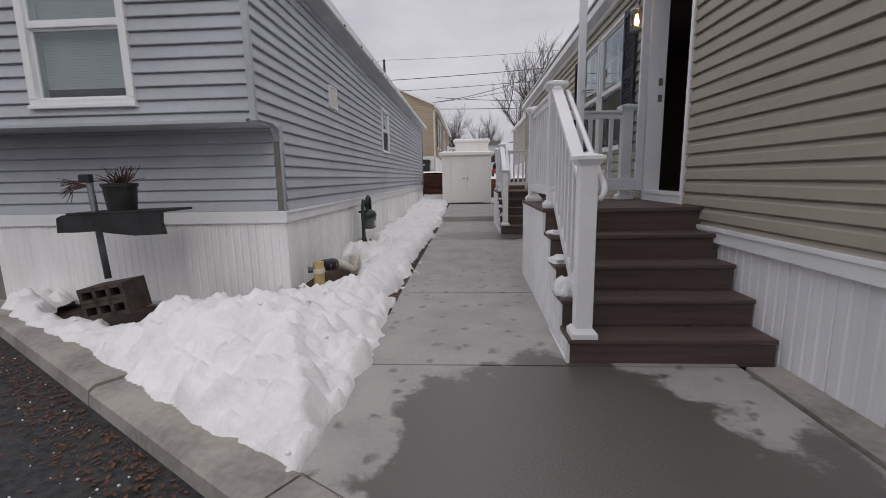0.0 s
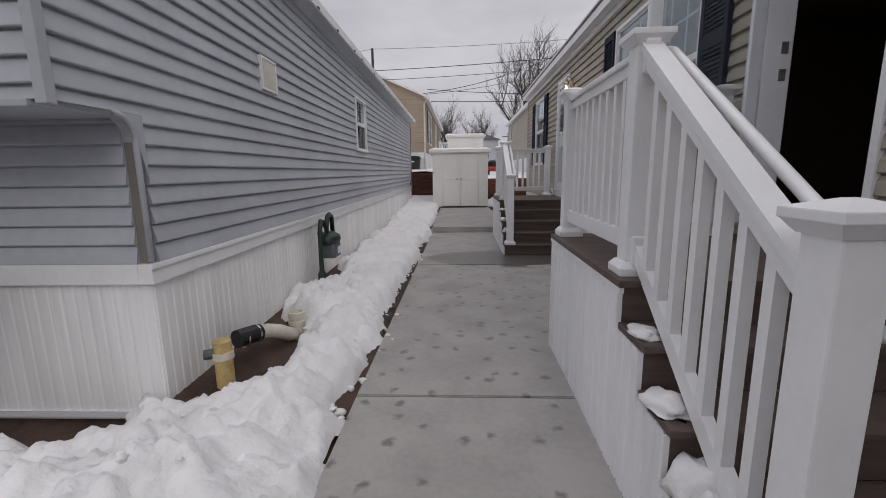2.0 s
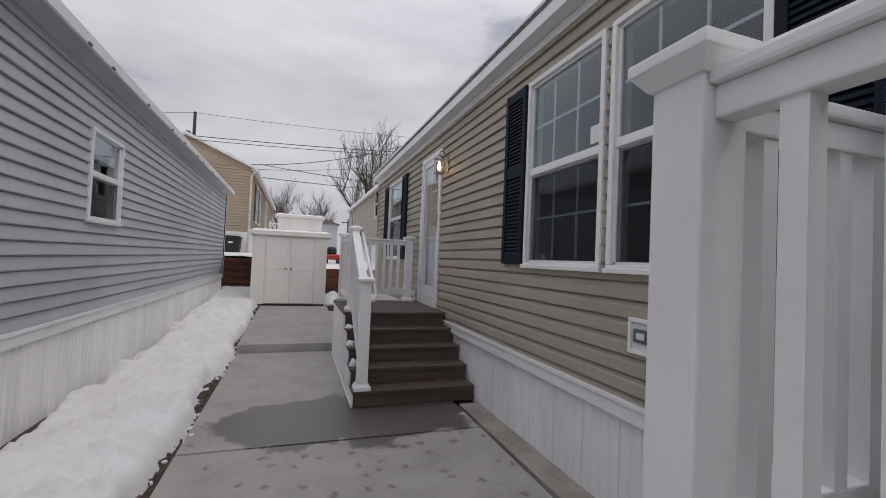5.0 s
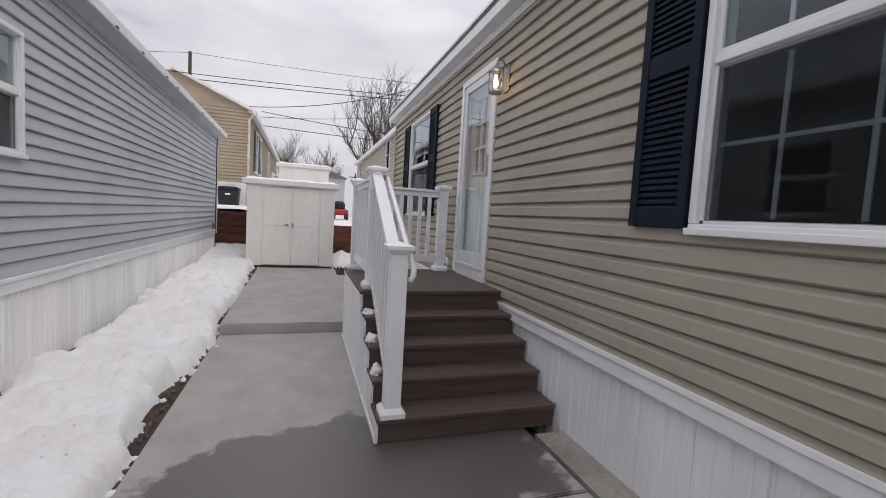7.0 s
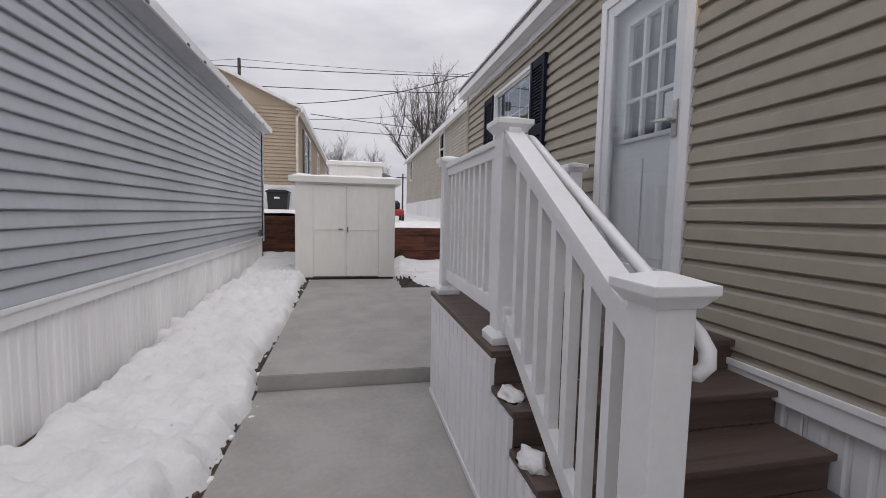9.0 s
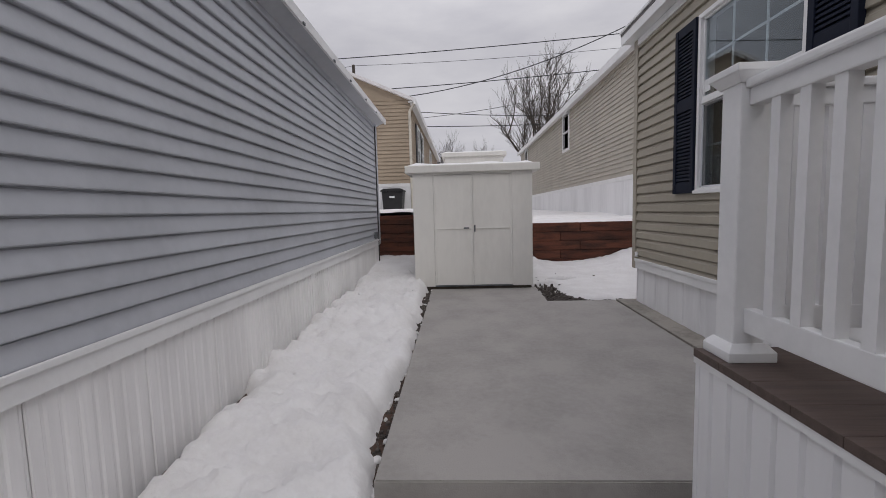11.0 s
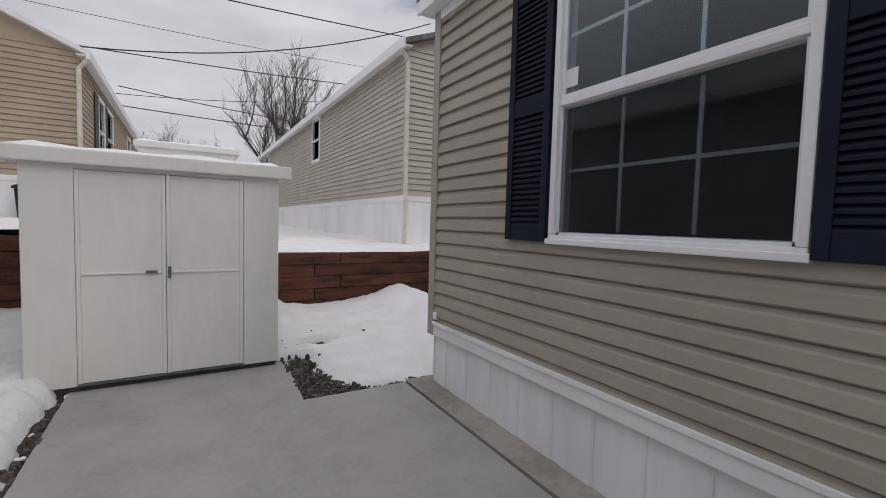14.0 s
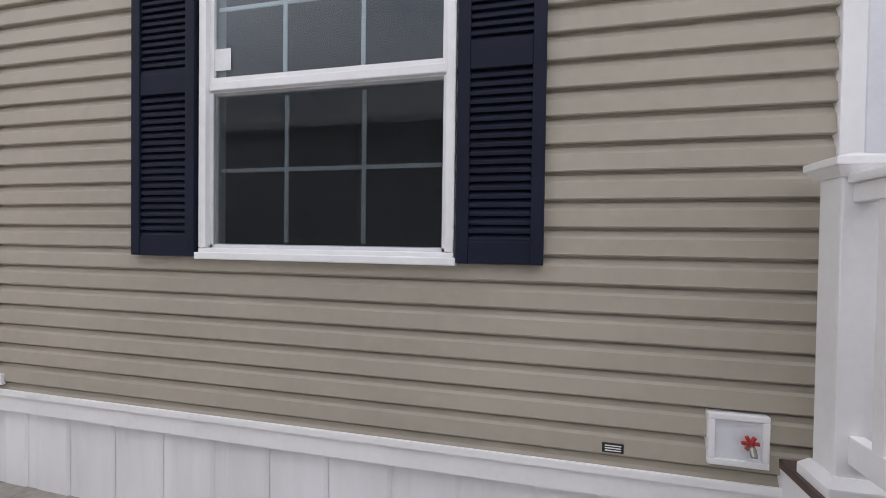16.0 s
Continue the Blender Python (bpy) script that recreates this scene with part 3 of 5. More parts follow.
def wall_lamp(face, u, z):
    la = thing("wall_lantern", "lit glass wall lantern with a warm bulb by a door", "wall lamp", "door lanterns")
    part("back_plate", face.s(u - 0.055, u + 0.055, z + 0.02, z + 0.26, 0.017, 0.035, bevel=0.008), M_BRONZE, la)
    bm = bmesh.new()
    tube(bm, [face.p(u, z + 0.24, 0.035), face.p(u, z + 0.30, 0.08), face.p(u, z + 0.30, 0.12), face.p(u, z + 0.245, 0.135)], 0.009)
    part("arm", bm, M_BRONZE, la)
    x, y, _ = face.p(u, 0, 0.135)
    bm = turned(bmesh.new(), x, y, [(0.075, z + 0.19), (0.06, z + 0.215), (0.02, z + 0.24), (0.012, z + 0.26)], 8)
    part("roof", bm, M_BRONZE, la)
    bm = turned(bmesh.new(), x, y, [(0.058, z - 0.005), (0.06, z + 0.01)], 8)
    part("base", bm, M_BRONZE, la)
    cage = bmesh.new()
    for a, b in ((-1, -1), (1, -1), (1, 1), (-1, 1)):
        tube(cage, [(x + a * 0.042, y + b * 0.042, z), (x + a * 0.048, y + b * 0.048, z + 0.195)], 0.005, 6)
    part("cage", cage, M_BRONZE, la)
    g = part("glass", turned(bmesh.new(), x, y, [(0.055, z + 0.012), (0.062, z + 0.188)], 8), M_CLEAR, la)
    g.visible_shadow = False
    part("bulb", turned(bmesh.new(), x, y, [(0.008, z + 0.05), (0.024, z + 0.07), (0.027, z + 0.095), (0.014, z + 0.13), (0.012, z + 0.16)], 12), M_BULB, la, "glowing warm bulb", smooth=True)
    return la


# ---- the taupe home ----
RX, R0, R1, RTOP = 1.845, -7.0, 15.52, 3.285
right = Face("x", RX, -1)
rear = Face("y", R1, 1)
W3 = (12.93, 14.145, 1.447, 2.98)
W2A = (7.443, 8.404, 1.43, 2.98)
W2B = (6.425, 7.388, 1.43, 2.98)
D1 = (4.80, 5.69, 0.81, 2.98)
D2 = (10.70, 11.64, 0.81, 2.985)
home = thing("taupe_home", "long taupe vinyl-sided mobile home with white skirting", "house")
holes = [W3, W2A, W2B, D1, D2]
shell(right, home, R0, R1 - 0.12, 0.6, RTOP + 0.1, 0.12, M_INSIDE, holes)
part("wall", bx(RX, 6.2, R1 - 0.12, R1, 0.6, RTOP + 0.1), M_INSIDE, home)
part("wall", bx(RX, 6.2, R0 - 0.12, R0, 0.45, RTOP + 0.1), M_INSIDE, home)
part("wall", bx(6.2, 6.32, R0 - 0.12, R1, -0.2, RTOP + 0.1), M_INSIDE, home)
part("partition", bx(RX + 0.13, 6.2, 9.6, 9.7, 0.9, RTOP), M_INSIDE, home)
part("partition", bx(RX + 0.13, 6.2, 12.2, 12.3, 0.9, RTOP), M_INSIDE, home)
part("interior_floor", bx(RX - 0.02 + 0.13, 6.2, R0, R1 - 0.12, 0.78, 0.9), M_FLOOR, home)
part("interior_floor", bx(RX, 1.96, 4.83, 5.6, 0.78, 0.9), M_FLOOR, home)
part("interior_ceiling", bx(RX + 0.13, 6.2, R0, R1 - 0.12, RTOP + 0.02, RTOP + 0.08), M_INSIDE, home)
siding(right, home, R0, R1 - 0.06, 0.6383, RTOP, 0.1058, DUTCH, M_TAUPE, holes)
siding(rear, home, RX + 0.06, 6.2, 0.6383, RTOP, 0.1058, DUTCH, M_TAUPE)
part("corner_post", bx(RX - 0.034, RX + 0.06, R1 - 0.06, R1 + 0.034, 0.58, RTOP, bevel=0.004), M_TAUPE, home)
part("skirting_cap", bx(RX - 0.03, RX + 0.1, R0, R1 - 0.06, 0.585, 0.70, bevel=0.006), M_WHITE, home)
part("skirting_cap", bx(RX - 0.042, RX - 0.028, R0, R1 - 0.06, 0.672, 0.705, bevel=0.004), M_WHITE, home)
part("skirting_cap", bx(RX + 0.1, 6.2, R1 - 0.1, R1 + 0.02, 0.585, 0.70), M_WHITE, home)
low = Face("x", RX + 0.02, -1)
skirting(low, home, R0, 12.0, -0.2, 0.59, M_SKIRT, 0.085, 0.34, 0.008)
skirting(low, home, 12.0, R1, -0.1, 0.59, M_SKIRT, 0.30, 0.30, 0.008)
skirting(Face("y", R1 - 0.012, 1), home, RX + 0.01, 6.2, -0.1, 0.59, M_SKIRT, 0.30, 0.30, 0.008)
part("skirting_backing", bx(RX + 0.025, RX + 0.06, R0, R1 - 0.02, -0.3, 0.58), M_SKIRT, home)
# eave: soffit, fascia, drip edge
part("soffit", bx(RX - 0.13, RX, R0 - 0.15, R1 + 0.12, RTOP, RTOP + 0.02), M_WHITE, home)
part("frieze", bx(RX - 0.036, RX - 0.002, R0, R1 - 0.06, RTOP - 0.075, RTOP - 0.002, bevel=0.004), M_WHITE, home)
part("fascia", bx(RX - 0.155, RX - 0.13, R0 - 0.15, R1 + 0.14, RTOP - 0.005, RTOP + 0.13, bevel=0.006), M_WHITE, home)
part("drip_edge", bx(RX - 0.175, RX - 0.10, R0 - 0.15, R1 + 0.15, RTOP + 0.13, RTOP + 0.16, bevel=0.006), M_WHITE, home)
bm = prism(bmesh.new(), [(RX - 0.16, RTOP + 0.14), (4.0, RTOP + 0.75), (6.5, RTOP + 0.14), (6.5, RTOP + 0.1), (RX - 0.16, RTOP + 0.1)], 1, R0 - 0.15, R1 + 0.14)
part("roof", bm, M_ROOF, home, "low grey shingle roof")

w1 = window(right, *W3, 2.235, 3, "white double-hung window with dark screened lower sash", "window_1")
part("sticker", right.s(14.0, 14.09, 2.31, 2.41, 0.005, 0.007), M_PAPER, w1, "pale paper sticker")
w2 = window(right, *W2A, 2.205, 3, "white double-hung window with dark screened lower sash", "window_2")
part("sticker", right.s(7.49, 7.61, 2.27, 2.39, 0.005, 0.007), M_PAPER, w2, "pale paper sticker")
window(right, *W2B, 2.205, 3, "white double-hung window with dark screened lower sash", "window_3")
for a, b, z in ((14.155, 14.515, 1.447), (12.58, 12.92, 1.447), (8.414, 8.77, 1.447), (6.045, 6.415, 1.447)):
    shutter(right, a, b, z, 2.975, 2.255)
wall_lamp(right, 10.50, 2.58)
wall_lamp(right, 5.80, 2.58)


def vent(face, u0, u1, z0, z1, label):
    v = thing("wall_vent", label, "vent")
    for a, b, c, d in ((u0, u1, z0, z0 + 0.022), (u0, u1, z1 - 0.022, z1), (u0, u0 + 0.022, z0 + 0.022, z1 - 0.022), (u1 - 0.022, u1, z0 + 0.022, z1 - 0.022)):
        part("frame", face.s(a, b, c, d, 0.0, 0.042, bevel=0.004), M_WHITE, v)
    part("backing", face.s(u0 + 0.02, u1 - 0.02, z0 + 0.02, z1 - 0.02, 0.0, 0.03), M_ALU, v)
    return v


v = vent(right, 6.985, 7.182, 0.98, 1.177, "small square white wall vent with a dark outlet")
part("hood", right.s(7.025, 7.14, 1.045, 1.12, 0.02, 0.044, bevel=0.006), M_GREYMETAL, v, "dark vent outlet")
part("flap", right.s(7.055, 7.11, 1.065, 1.10, 0.044, 0.048, bevel=0.003), M_ALU, v)
v = vent(right, 11.815, 12.005, 0.762, 0.945, "white wall box with a red tap handle")
bm = bmesh.new()
tube(bm, [right.p(11.88, 0.84, 0.02), right.p(11.88, 0.84, 0.07), right.p(11.88, 0.82, 0.085)], 0.011)
part("spout", bm, M_BRONZE, v)
bm = bmesh.new()
for k in range(6):
    a = k * 1.0472
    tube(bm, [right.p(11.88, 0.855, 0.055), right.p(11.88 + 0.026 * math.cos(a), 0.855 + 0.026 * math.sin(a), 0.055)], 0.007, 6)
part("handle", bm, M_RED, v, "red tap wheel")
plate = thing("rating_plate", "small silver label plate on the siding", "label")
part("plate", right.s(12.279, 12.354, 0.755, 0.788, 0.02, 0.030), M_BLACK, plate)
for k in range(3):
    part("bar", right.s(12.288, 12.345, 0.761 + 0.009 * k, 0.765 + 0.009 * k, 0.030, 0.0315), M_PAPER, plate)
outlet = thing("outlet_box", "small taupe outlet box low on the siding", "outlet")
part("cover", right.s(15.40, 15.455, 0.725, 0.785, 0.016, 0.04, bevel=0.006), M_SKIRT, outlet)


# doorway casings
def casing(face, o, name, label, w=0.07):
    u0, u1, z0, z1 = o
    c = thing(name, label, "door frame", kind="structure")
    part("jamb", face.s(u0, u0 + w, z0, z1, -0.13, 0.038, bevel=0.005), M_WHITE, c)
    part("jamb", face.s(u1 - w, u1, z0, z1, -0.13, 0.038, bevel=0.005), M_WHITE, c)
    part("head", face.s(u0 + w, u1 - w, z1 - 0.07, z1, -0.13, 0.038, bevel=0.005), M_WHITE, c)
    part("threshold", face.s(u0 + w, u1 - w, z0 + 0.10, z0 + 0.135, -0.13, 0.035, bevel=0.005), M_ALU, c)
    part("kick_board", face.s(u0 + w, u1 - w, z0 - 0.03, z0 + 0.10, -0.1, 0.026), M_WHITE, c)
    return c


c0 = casing(right, D1, "door_frame_1", "white door casing round an open doorway", 0.045)
for z in (1.84, 2.0):
    part("strike_plate", right.s(5.639, 5.6455, z, z + 0.07, -0.10, -0.06), M_BRONZE, c0, "nickel strike plate")
c1 = casing(right, D2, "door_frame_2", "white door casing of the rear entry")
# inner door of the open doorway, swung inward
d1 = thing("door_1", "white entry door standing open inward", "door", kind="structure")
part("leaf", bx(0, 0.66, -0.022, 0.022, 0, 2.0, bevel=0.004), M_DOOR, d1)
for z0, z1 in ((0.10, 0.85), (1.05, 1.85)):
    for x0, x1 in ((0.08, 0.30), (0.36, 0.58)):
        part("raised_panel", bx(x0, x1, -0.032, -0.02, z0, z1, bevel=0.008), M_DOOR, d1)
for z in (0.93, 1.09):
    part("latch_plate", bx(0.658, 0.664, -0.012, 0.012, z, z + 0.06), M_BRONZE, d1, "nickel latch plate")
part("knob", turned(bmesh.new(), 0.59, -0.05, [(0.012, 0.93), (0.03, 0.945), (0.03, 0.975), (0.012, 0.99)], 12), M_BRONZE, d1, "nickel door knob")
d1.matrix_basis = pose(1.975, 4.845, 0.925, 0, 0, -4)


def storm_door(m, w, h, label, name):
    """A full-glass storm door of width w; its hinge edge stands at the origin, its face looks to -y."""
    d = thing(name, label, "storm door", kind="structure")
    for a, b, c, e in ((0, 0.075, 0, h), (w - 0.075, w, 0, h), (0.075, w - 0.075, h - 0.085, h), (0.075, w - 0.075, 0, 0.13)):
        part("frame", bx(a, b, -0.018, 0.018, c, e, bevel=0.006), M_ALU, d)
    g = part("pane", bx(0.07, w - 0.07, -0.004, 0.004, 0.125, h - 0.08), M_CLEAR, d)
    g.visible_shadow = False
    hd = bmesh.new()
    tube(hd, [(w - 0.04, -0.018, 1.02), (w - 0.04, -0.07, 1.02), (w - 0.15, -0.07, 1.03)], 0.010, 8)
    hp = part("handle_plate", bx(w - 0.062, w - 0.02, -0.028, -0.018, 0.92, 1.14, bevel=0.004), M_CHROME, d)
    part("lever", hd, M_CHROME, d, "nickel lever handle")
    hd = bmesh.new()
    tube(hd, [(w - 0.04, 0.018, 1.02), (w - 0.04, 0.07, 1.02), (w - 0.15, 0.07, 1.03)], 0.010, 8)
    part("lever", hd, M_CHROME, d, "nickel lever handle")
    d.matrix_basis = m
    return d


storm_door(pose(RX - 0.05, 5.66, 0.945, 0, 0, 180), 0.70, 2.03, "open full-glass white storm door over the steps", "storm_door_1")
storm_door(pose(RX - 0.008, 11.565, 0.945, 0, 0, -90), 0.79, 1.97, "closed full-glass white storm door", "storm_door_2")

# inner door of the rear entry: nine lights over two panels
door = thing("door_2", "white entry door with a nine-pane window behind the storm door", "door", kind="structure")
DA, DB, DZ, DT = 10.775, 11.565, 0.94, 2.91
o0, o1 = -0.115, -0.07
LA, LB, LZ, LT = DA + 0.15, DB - 0.15, 1.95, 2.74
leaf = bmesh.new()
for a, b, c, d in ((DA, LA, DZ, DT), (LB, DB, DZ, DT), (LA, LB, LT, DT), (LA, LB, DZ, LZ)):
    right.slab(leaf, a, b, c, d, o0, o1)
leaf = part("leaf", leaf, M_DOOR, door)
for a, b in ((DA + 0.12, DA + 0.36), (DB - 0.36, DB - 0.12)):
    part("raised_panel", right.s(a, b, 1.12, 1.80, o1, o1 + 0.012, bevel=0.008), M_DOOR, leaf)
p = part("pane", right.s(LA, LB, LZ, LT, -0.095, -0.09), M_GLASS, door)
for a, b, c, d in ((LA - 0.03, LA, LZ - 0.03, LT + 0.03), (LB, LB + 0.03, LZ - 0.03, LT + 0.03), (LA, LB, LT, LT + 0.03), (LA, LB, LZ - 0.03, LZ)):
    part("light_frame", right.s(a, b, c, d, o1, o1 + 0.016, bevel=0.004), M_DOOR, door)
for i in (1, 2):
    u, z = LA + (LB - LA) * i / 3, LZ + (LT - LZ) * i / 3
    part("muntin", right.s(u - 0.012, u + 0.012, LZ, LT, -0.09, -0.06), M_DOOR, door)
    part("muntin", right.s(LA, LB, z - 0.012, z + 0.012, -0.089, -0.061), M_DOOR, door)
part("paper_notice", right.s(LA + 0.03, LA + 0.13, LZ + 0.07, LZ + 0.24, -0.088, -0.086), M_PAPER, door, "white paper notice")

# ceiling fan seen through the open doorway
fan = thing("ceiling_fan", "ceiling fan with a glowing glass light bowl", "ceiling fan")
FX, FY, FZ = 4.28, 7.3, 2.96
part("rod", tube(bmesh.new(), [(FX, FY, FZ + 0.22), (FX, FY, RTOP + 0.03)], 0.014), M_BRONZE, fan)
part("motor", turned(bmesh.new(), FX, FY, [(0.05, FZ + 0.08), (0.10, FZ + 0.11), (0.10, FZ + 0.19), (0.04, FZ + 0.23)]), M_BRONZE, fan, smooth=True)
part("light_bowl", turned(bmesh.new(), FX, FY, [(0.01, FZ - 0.04), (0.07, FZ - 0.025), (0.105, FZ + 0.02), (0.115, FZ + 0.07)]), M_FAN, fan, "glowing amber glass bowl", smooth=True)
for k in range(5):
    a = k * 1.2566 + 0.3
    b = bmesh.new()
    box(b, 0.10, 0.62, -0.06, 0.06, FZ + 0.14, FZ + 0.15)
    b.transform(Matrix.Translation((FX, FY, 0)) @ Matrix.Rotation(a, 4, "Z"))
    part("blade", b, M_DARKWOOD, fan)


# ---- steps ----
def post(parent, x, y, z0, z1):
    h = 0.052
    p = part("post", bx(x - h, x + h, y - h, y + h, z0, z1 - 0.06, bevel=0.006), M_WHITE, parent)
    cap = frustum(bmesh.new(), x, y, z1 - 0.075, z1 - 0.045, h + 0.006, h + 0.028)
    box(cap, x - h - 0.032, x + h + 0.032, y - h - 0.032, y + h + 0.032, z1 - 0.045, z1 - 0.02, bevel=0.004)
    frustum(cap, x, y, z1 - 0.02, z1, h + 0.026, 0.012)
    part("cap", cap, M_WHITE, p)
    base = frustum(bmesh.new(), x, y, z0 + 0.035, z0 + 0.06, h + 0.026, h + 0.006)
    box(base, x - h - 0.028, x + h + 0.028, y - h - 0.028, y + h + 0.028, z0, z0 + 0.035, bevel=0.004)
    part("base_trim", base, M_WHITE, p)
    return p


def sloped(bm, x0, x1, ya, za, yb, zb, thick):
    """A bar of upright ends between (ya, za) and (yb, zb), its underside."""
    return prism(bm, [(ya, za), (yb, zb), (yb, zb + thick), (ya, za + thick)], 0, x0, x1)


def steps(edge, far, top, foot, XA, run, newel, label):
    """A five-riser flight with a landing and railing beside the home."""
    st = thing("entry_steps", label, "steps", "entry steps")
    XB = 1.84
    rise = (top - foot) / 5
    # landing boards
    n = 9
    for i in range(n):
        a, b = edge + (far - edge) * i / n, edge + (far - edge) * (i + 1) / n
        part("deck_board", bx(XA - 0.008, XB, a + 0.0008 - (0.025 if i == 0 else 0), b - 0.0008, top - 0.03, top, bevel=0.002), M_DECK, st)
    part("fascia_board", bx(XA, XB, far - 0.03, far - 0.004, foot, top - 0.03), M_SKIRT, st)
    for i in range(5):
        y = edge - run * i
        z = top - rise * i
        part("riser", bx(XA + 0.018, XB, y, y + 0.02, max(foot, z - rise), z - 0.03), M_DECK, st)
        if i:
            part("tread", bx(XA + 0.004, XB, y - 0.028, y + run, z - 0.03, z, bevel=0.006), M_DECK, st)
    # white ribbed side panels cut to the flight
    spans = [(edge, far, top, 14)] + [(edge - run * k, edge - run * (k - 1), top - rise * k, 3) for k in range(1, 5)]
    for ya, yb, z, n in spans:
        w = (yb - ya) / n
        for k in range(n):
            p0, p1 = ya + w * k, ya + w * (k + 1)
            part("skirting_panel", prism(bmesh.new(), [(XA + 0.016, p0), (XA + 0.012, p0 + 0.004), (XA + 0.002, p0 + 0.012), (XA + 0.002, p1 - 0.012), (XA + 0.012, p1 - 0.004), (XA + 0.016, p1)], 2, foot + 0.012, z - 0.034), M_SKIRT, st)
        part("panel_trim", bx(XA - 0.004, XA + 0.016, ya - 0.004, ya + 0.016, z - rise - 0.03 if ya > edge - run * 3.5 else foot, z - 0.034), M_WHITE, st)
    part("panel_trim", bx(XA - 0.006, XA + 0.014, edge - run * 4, far, foot + 0.002, foot + 0.035), M_WHITE, st)
    part("panel_trim", bx(XA - 0.006, XA + 0.014, edge - 0.02, far, top - 0.055, top - 0.03), M_WHITE, st)
    # railing
    PX = XA + 0.10
    ym, yf, ye = edge + 0.13, far - 0.09, edge - run * 4 + 0.045
    pw = 1.66
    post(st, PX, ym, top, top + 1.03)
    post(st, PX, yf, top, top + 1.01)
    post(st, PX, ye, foot + rise, top + newel)
    post(st, pw, yf, top, top + 1.01)
    for (ua, ub, axis) in ((ym + 0.052, yf - 0.052, 1), (PX + 0.052, pw - 0.052, 0)):
        for z, t, hw in ((top + 0.86, 0.055, 0.026), (top + 0.10, 0.085, 0.02)):
            r = bx(PX - hw, PX + hw, ua, ub, z, z + t, bevel=0.005) if axis else bx(ua, ub, yf - hw, yf + hw, z, z + t, bevel=0.005)
            part("rail", r, M_WHITE, st)
        part("cap_rail", bx(PX - 0.042, PX + 0.042, ua, ub, top + 0.915, top + 0.945, bevel=0.008) if axis else bx(ua, ub, yf - 0.042, yf + 0.042, top + 0.915, top + 0.945, bevel=0.008), M_WHITE, st)
        k = round((ub - ua) / 0.115)
        for i in range(1, k):
            u = ua + (ub - ua) * i / k
            part("baluster", bx(PX - 0.019, PX + 0.019, u - 0.019, u + 0.019, top + 0.18, top + 0.865) if axis else bx(u - 0.019, u + 0.019, yf - 0.019, yf + 0.019, top + 0.18, top + 0.865), M_WHITE, st)
    ya, yb = ye + 0.052, ym - 0.052
    slope = 0.98 * rise / run
    tb = top + 0.87
    ta = tb - slope * (yb - ya)
    part("stair_rail", sloped(bmesh.new(), PX - 0.026, PX + 0.026, ya, ta, yb, tb, 0.06), M_WHITE, st)
    part("stair_cap_rail", sloped(bmesh.new(), PX - 0.042, PX + 0.042, ya, ta + 0.06, yb, tb + 0.06, 0.035), M_WHITE, st)
    part("stair_bottom_rail", sloped(bmesh.new(), PX - 0.02, PX + 0.02, ya, ta - 0.80, yb, tb - 0.80, 0.085), M_WHITE, st)
    k = round((yb - ya) / 0.122)
    for i in range(1, k):
        u = ya + (yb - ya) * i / k
        z = ta + slope * (u - ya)
        part("baluster", bx(PX - 0.019, PX + 0.019, u - 0.019, u + 0.019, z - 0.73, z + 0.01), M_WHITE, st)
    for yy, zz in ((yb + 0.02, tb - 0.80), (yb + 0.02, tb + 0.0)):
        part("bracket", bx(PX - 0.032, PX + 0.032, yy - 0.045, yy + 0.032, zz - 0.03, zz + 0.105, bevel=0.012), M_WHITE, st)
    # round grab rail on the inner side
    gx = PX + 0.09
    ga, gb = Vector((gx, ye - 0.02, ta + 0.06)), Vector((gx, ym - 0.05, tb + 0.055))
    hr = tube(bmesh.new(), [(PX + 0.05, ym, gb.z + 0.01), (gx - 0.03, ym + 0.01, gb.z + 0.015), (gx, ym - 0.02, gb.z + 0.01), gb, gb.lerp(ga, 0.5), ga, ga + Vector((0, -0.028, -0.03)), ga + Vector((-0.004, -0.034, -0.06)), ga + Vector((-0.012, -0.02, -0.085)), (gx - 0.035, ye, ga.z - 0.09), (PX + 0.05, ye, ga.z - 0.09)], 0.019, 12)
    part("grab_rail", hr, M_WHITE, st, "round white grab rail", smooth=True)
    return st


steps(4.51, 5.89, 0.845, -0.085, 0.58, 0.24, 0.40, "brown composite entry steps with white railing by the open doorway")
steps(10.34, 11.78, 0.80, 0.005, 0.57, 0.235, 0.466, "brown composite entry steps with white railing by the glass door")


def clump(x, y, z, r, h, seed):
    """A small lump of left-over snow lying on a tread."""
    bm = bmesh.new()
    bmesh.ops.create_icosphere(bm, subdivisions=3, radius=1.0)
    for q in bm.verts:
        k = 1 + 0.45 * noise.noise(q.co * 1.6 + Vector((seed, 0, 0))) + 0.2 * noise.noise(q.co * 4 + Vector((0, seed, 0)))
        q.co = Vector((x + q.co.x * r * k * 0.7, y + q.co.y * r * k, z + max(0, q.co.z * h * k)))
    return solo("snow_lump", bm, M_SNOW, "small lump of left-over snow on a step", "snow", "snow on the steps", smooth=True)


for i, (dy, dz, r, h) in enumerate(((0.10, 1, 0.08, 0.03), (0.12, 2, 0.10, 0.05), (0.14, 3, 0.11, 0.13), (0.08, 3, 0.07, 0.09))):
    clump(0.64, 4.51 - 0.24 * dz + dy, 0.845 - 0.186 * dz, r, h, i * 7)
for i, (dz, r, h) in enumerate(((1, 0.07, 0.035), (2, 0.07, 0.06), (3, 0.06, 0.07))):
    clump(0.62, 10.34 - 0.235 * dz + 0.12, 0.80 - 0.159 * dz, r, h, 40 + i * 5)


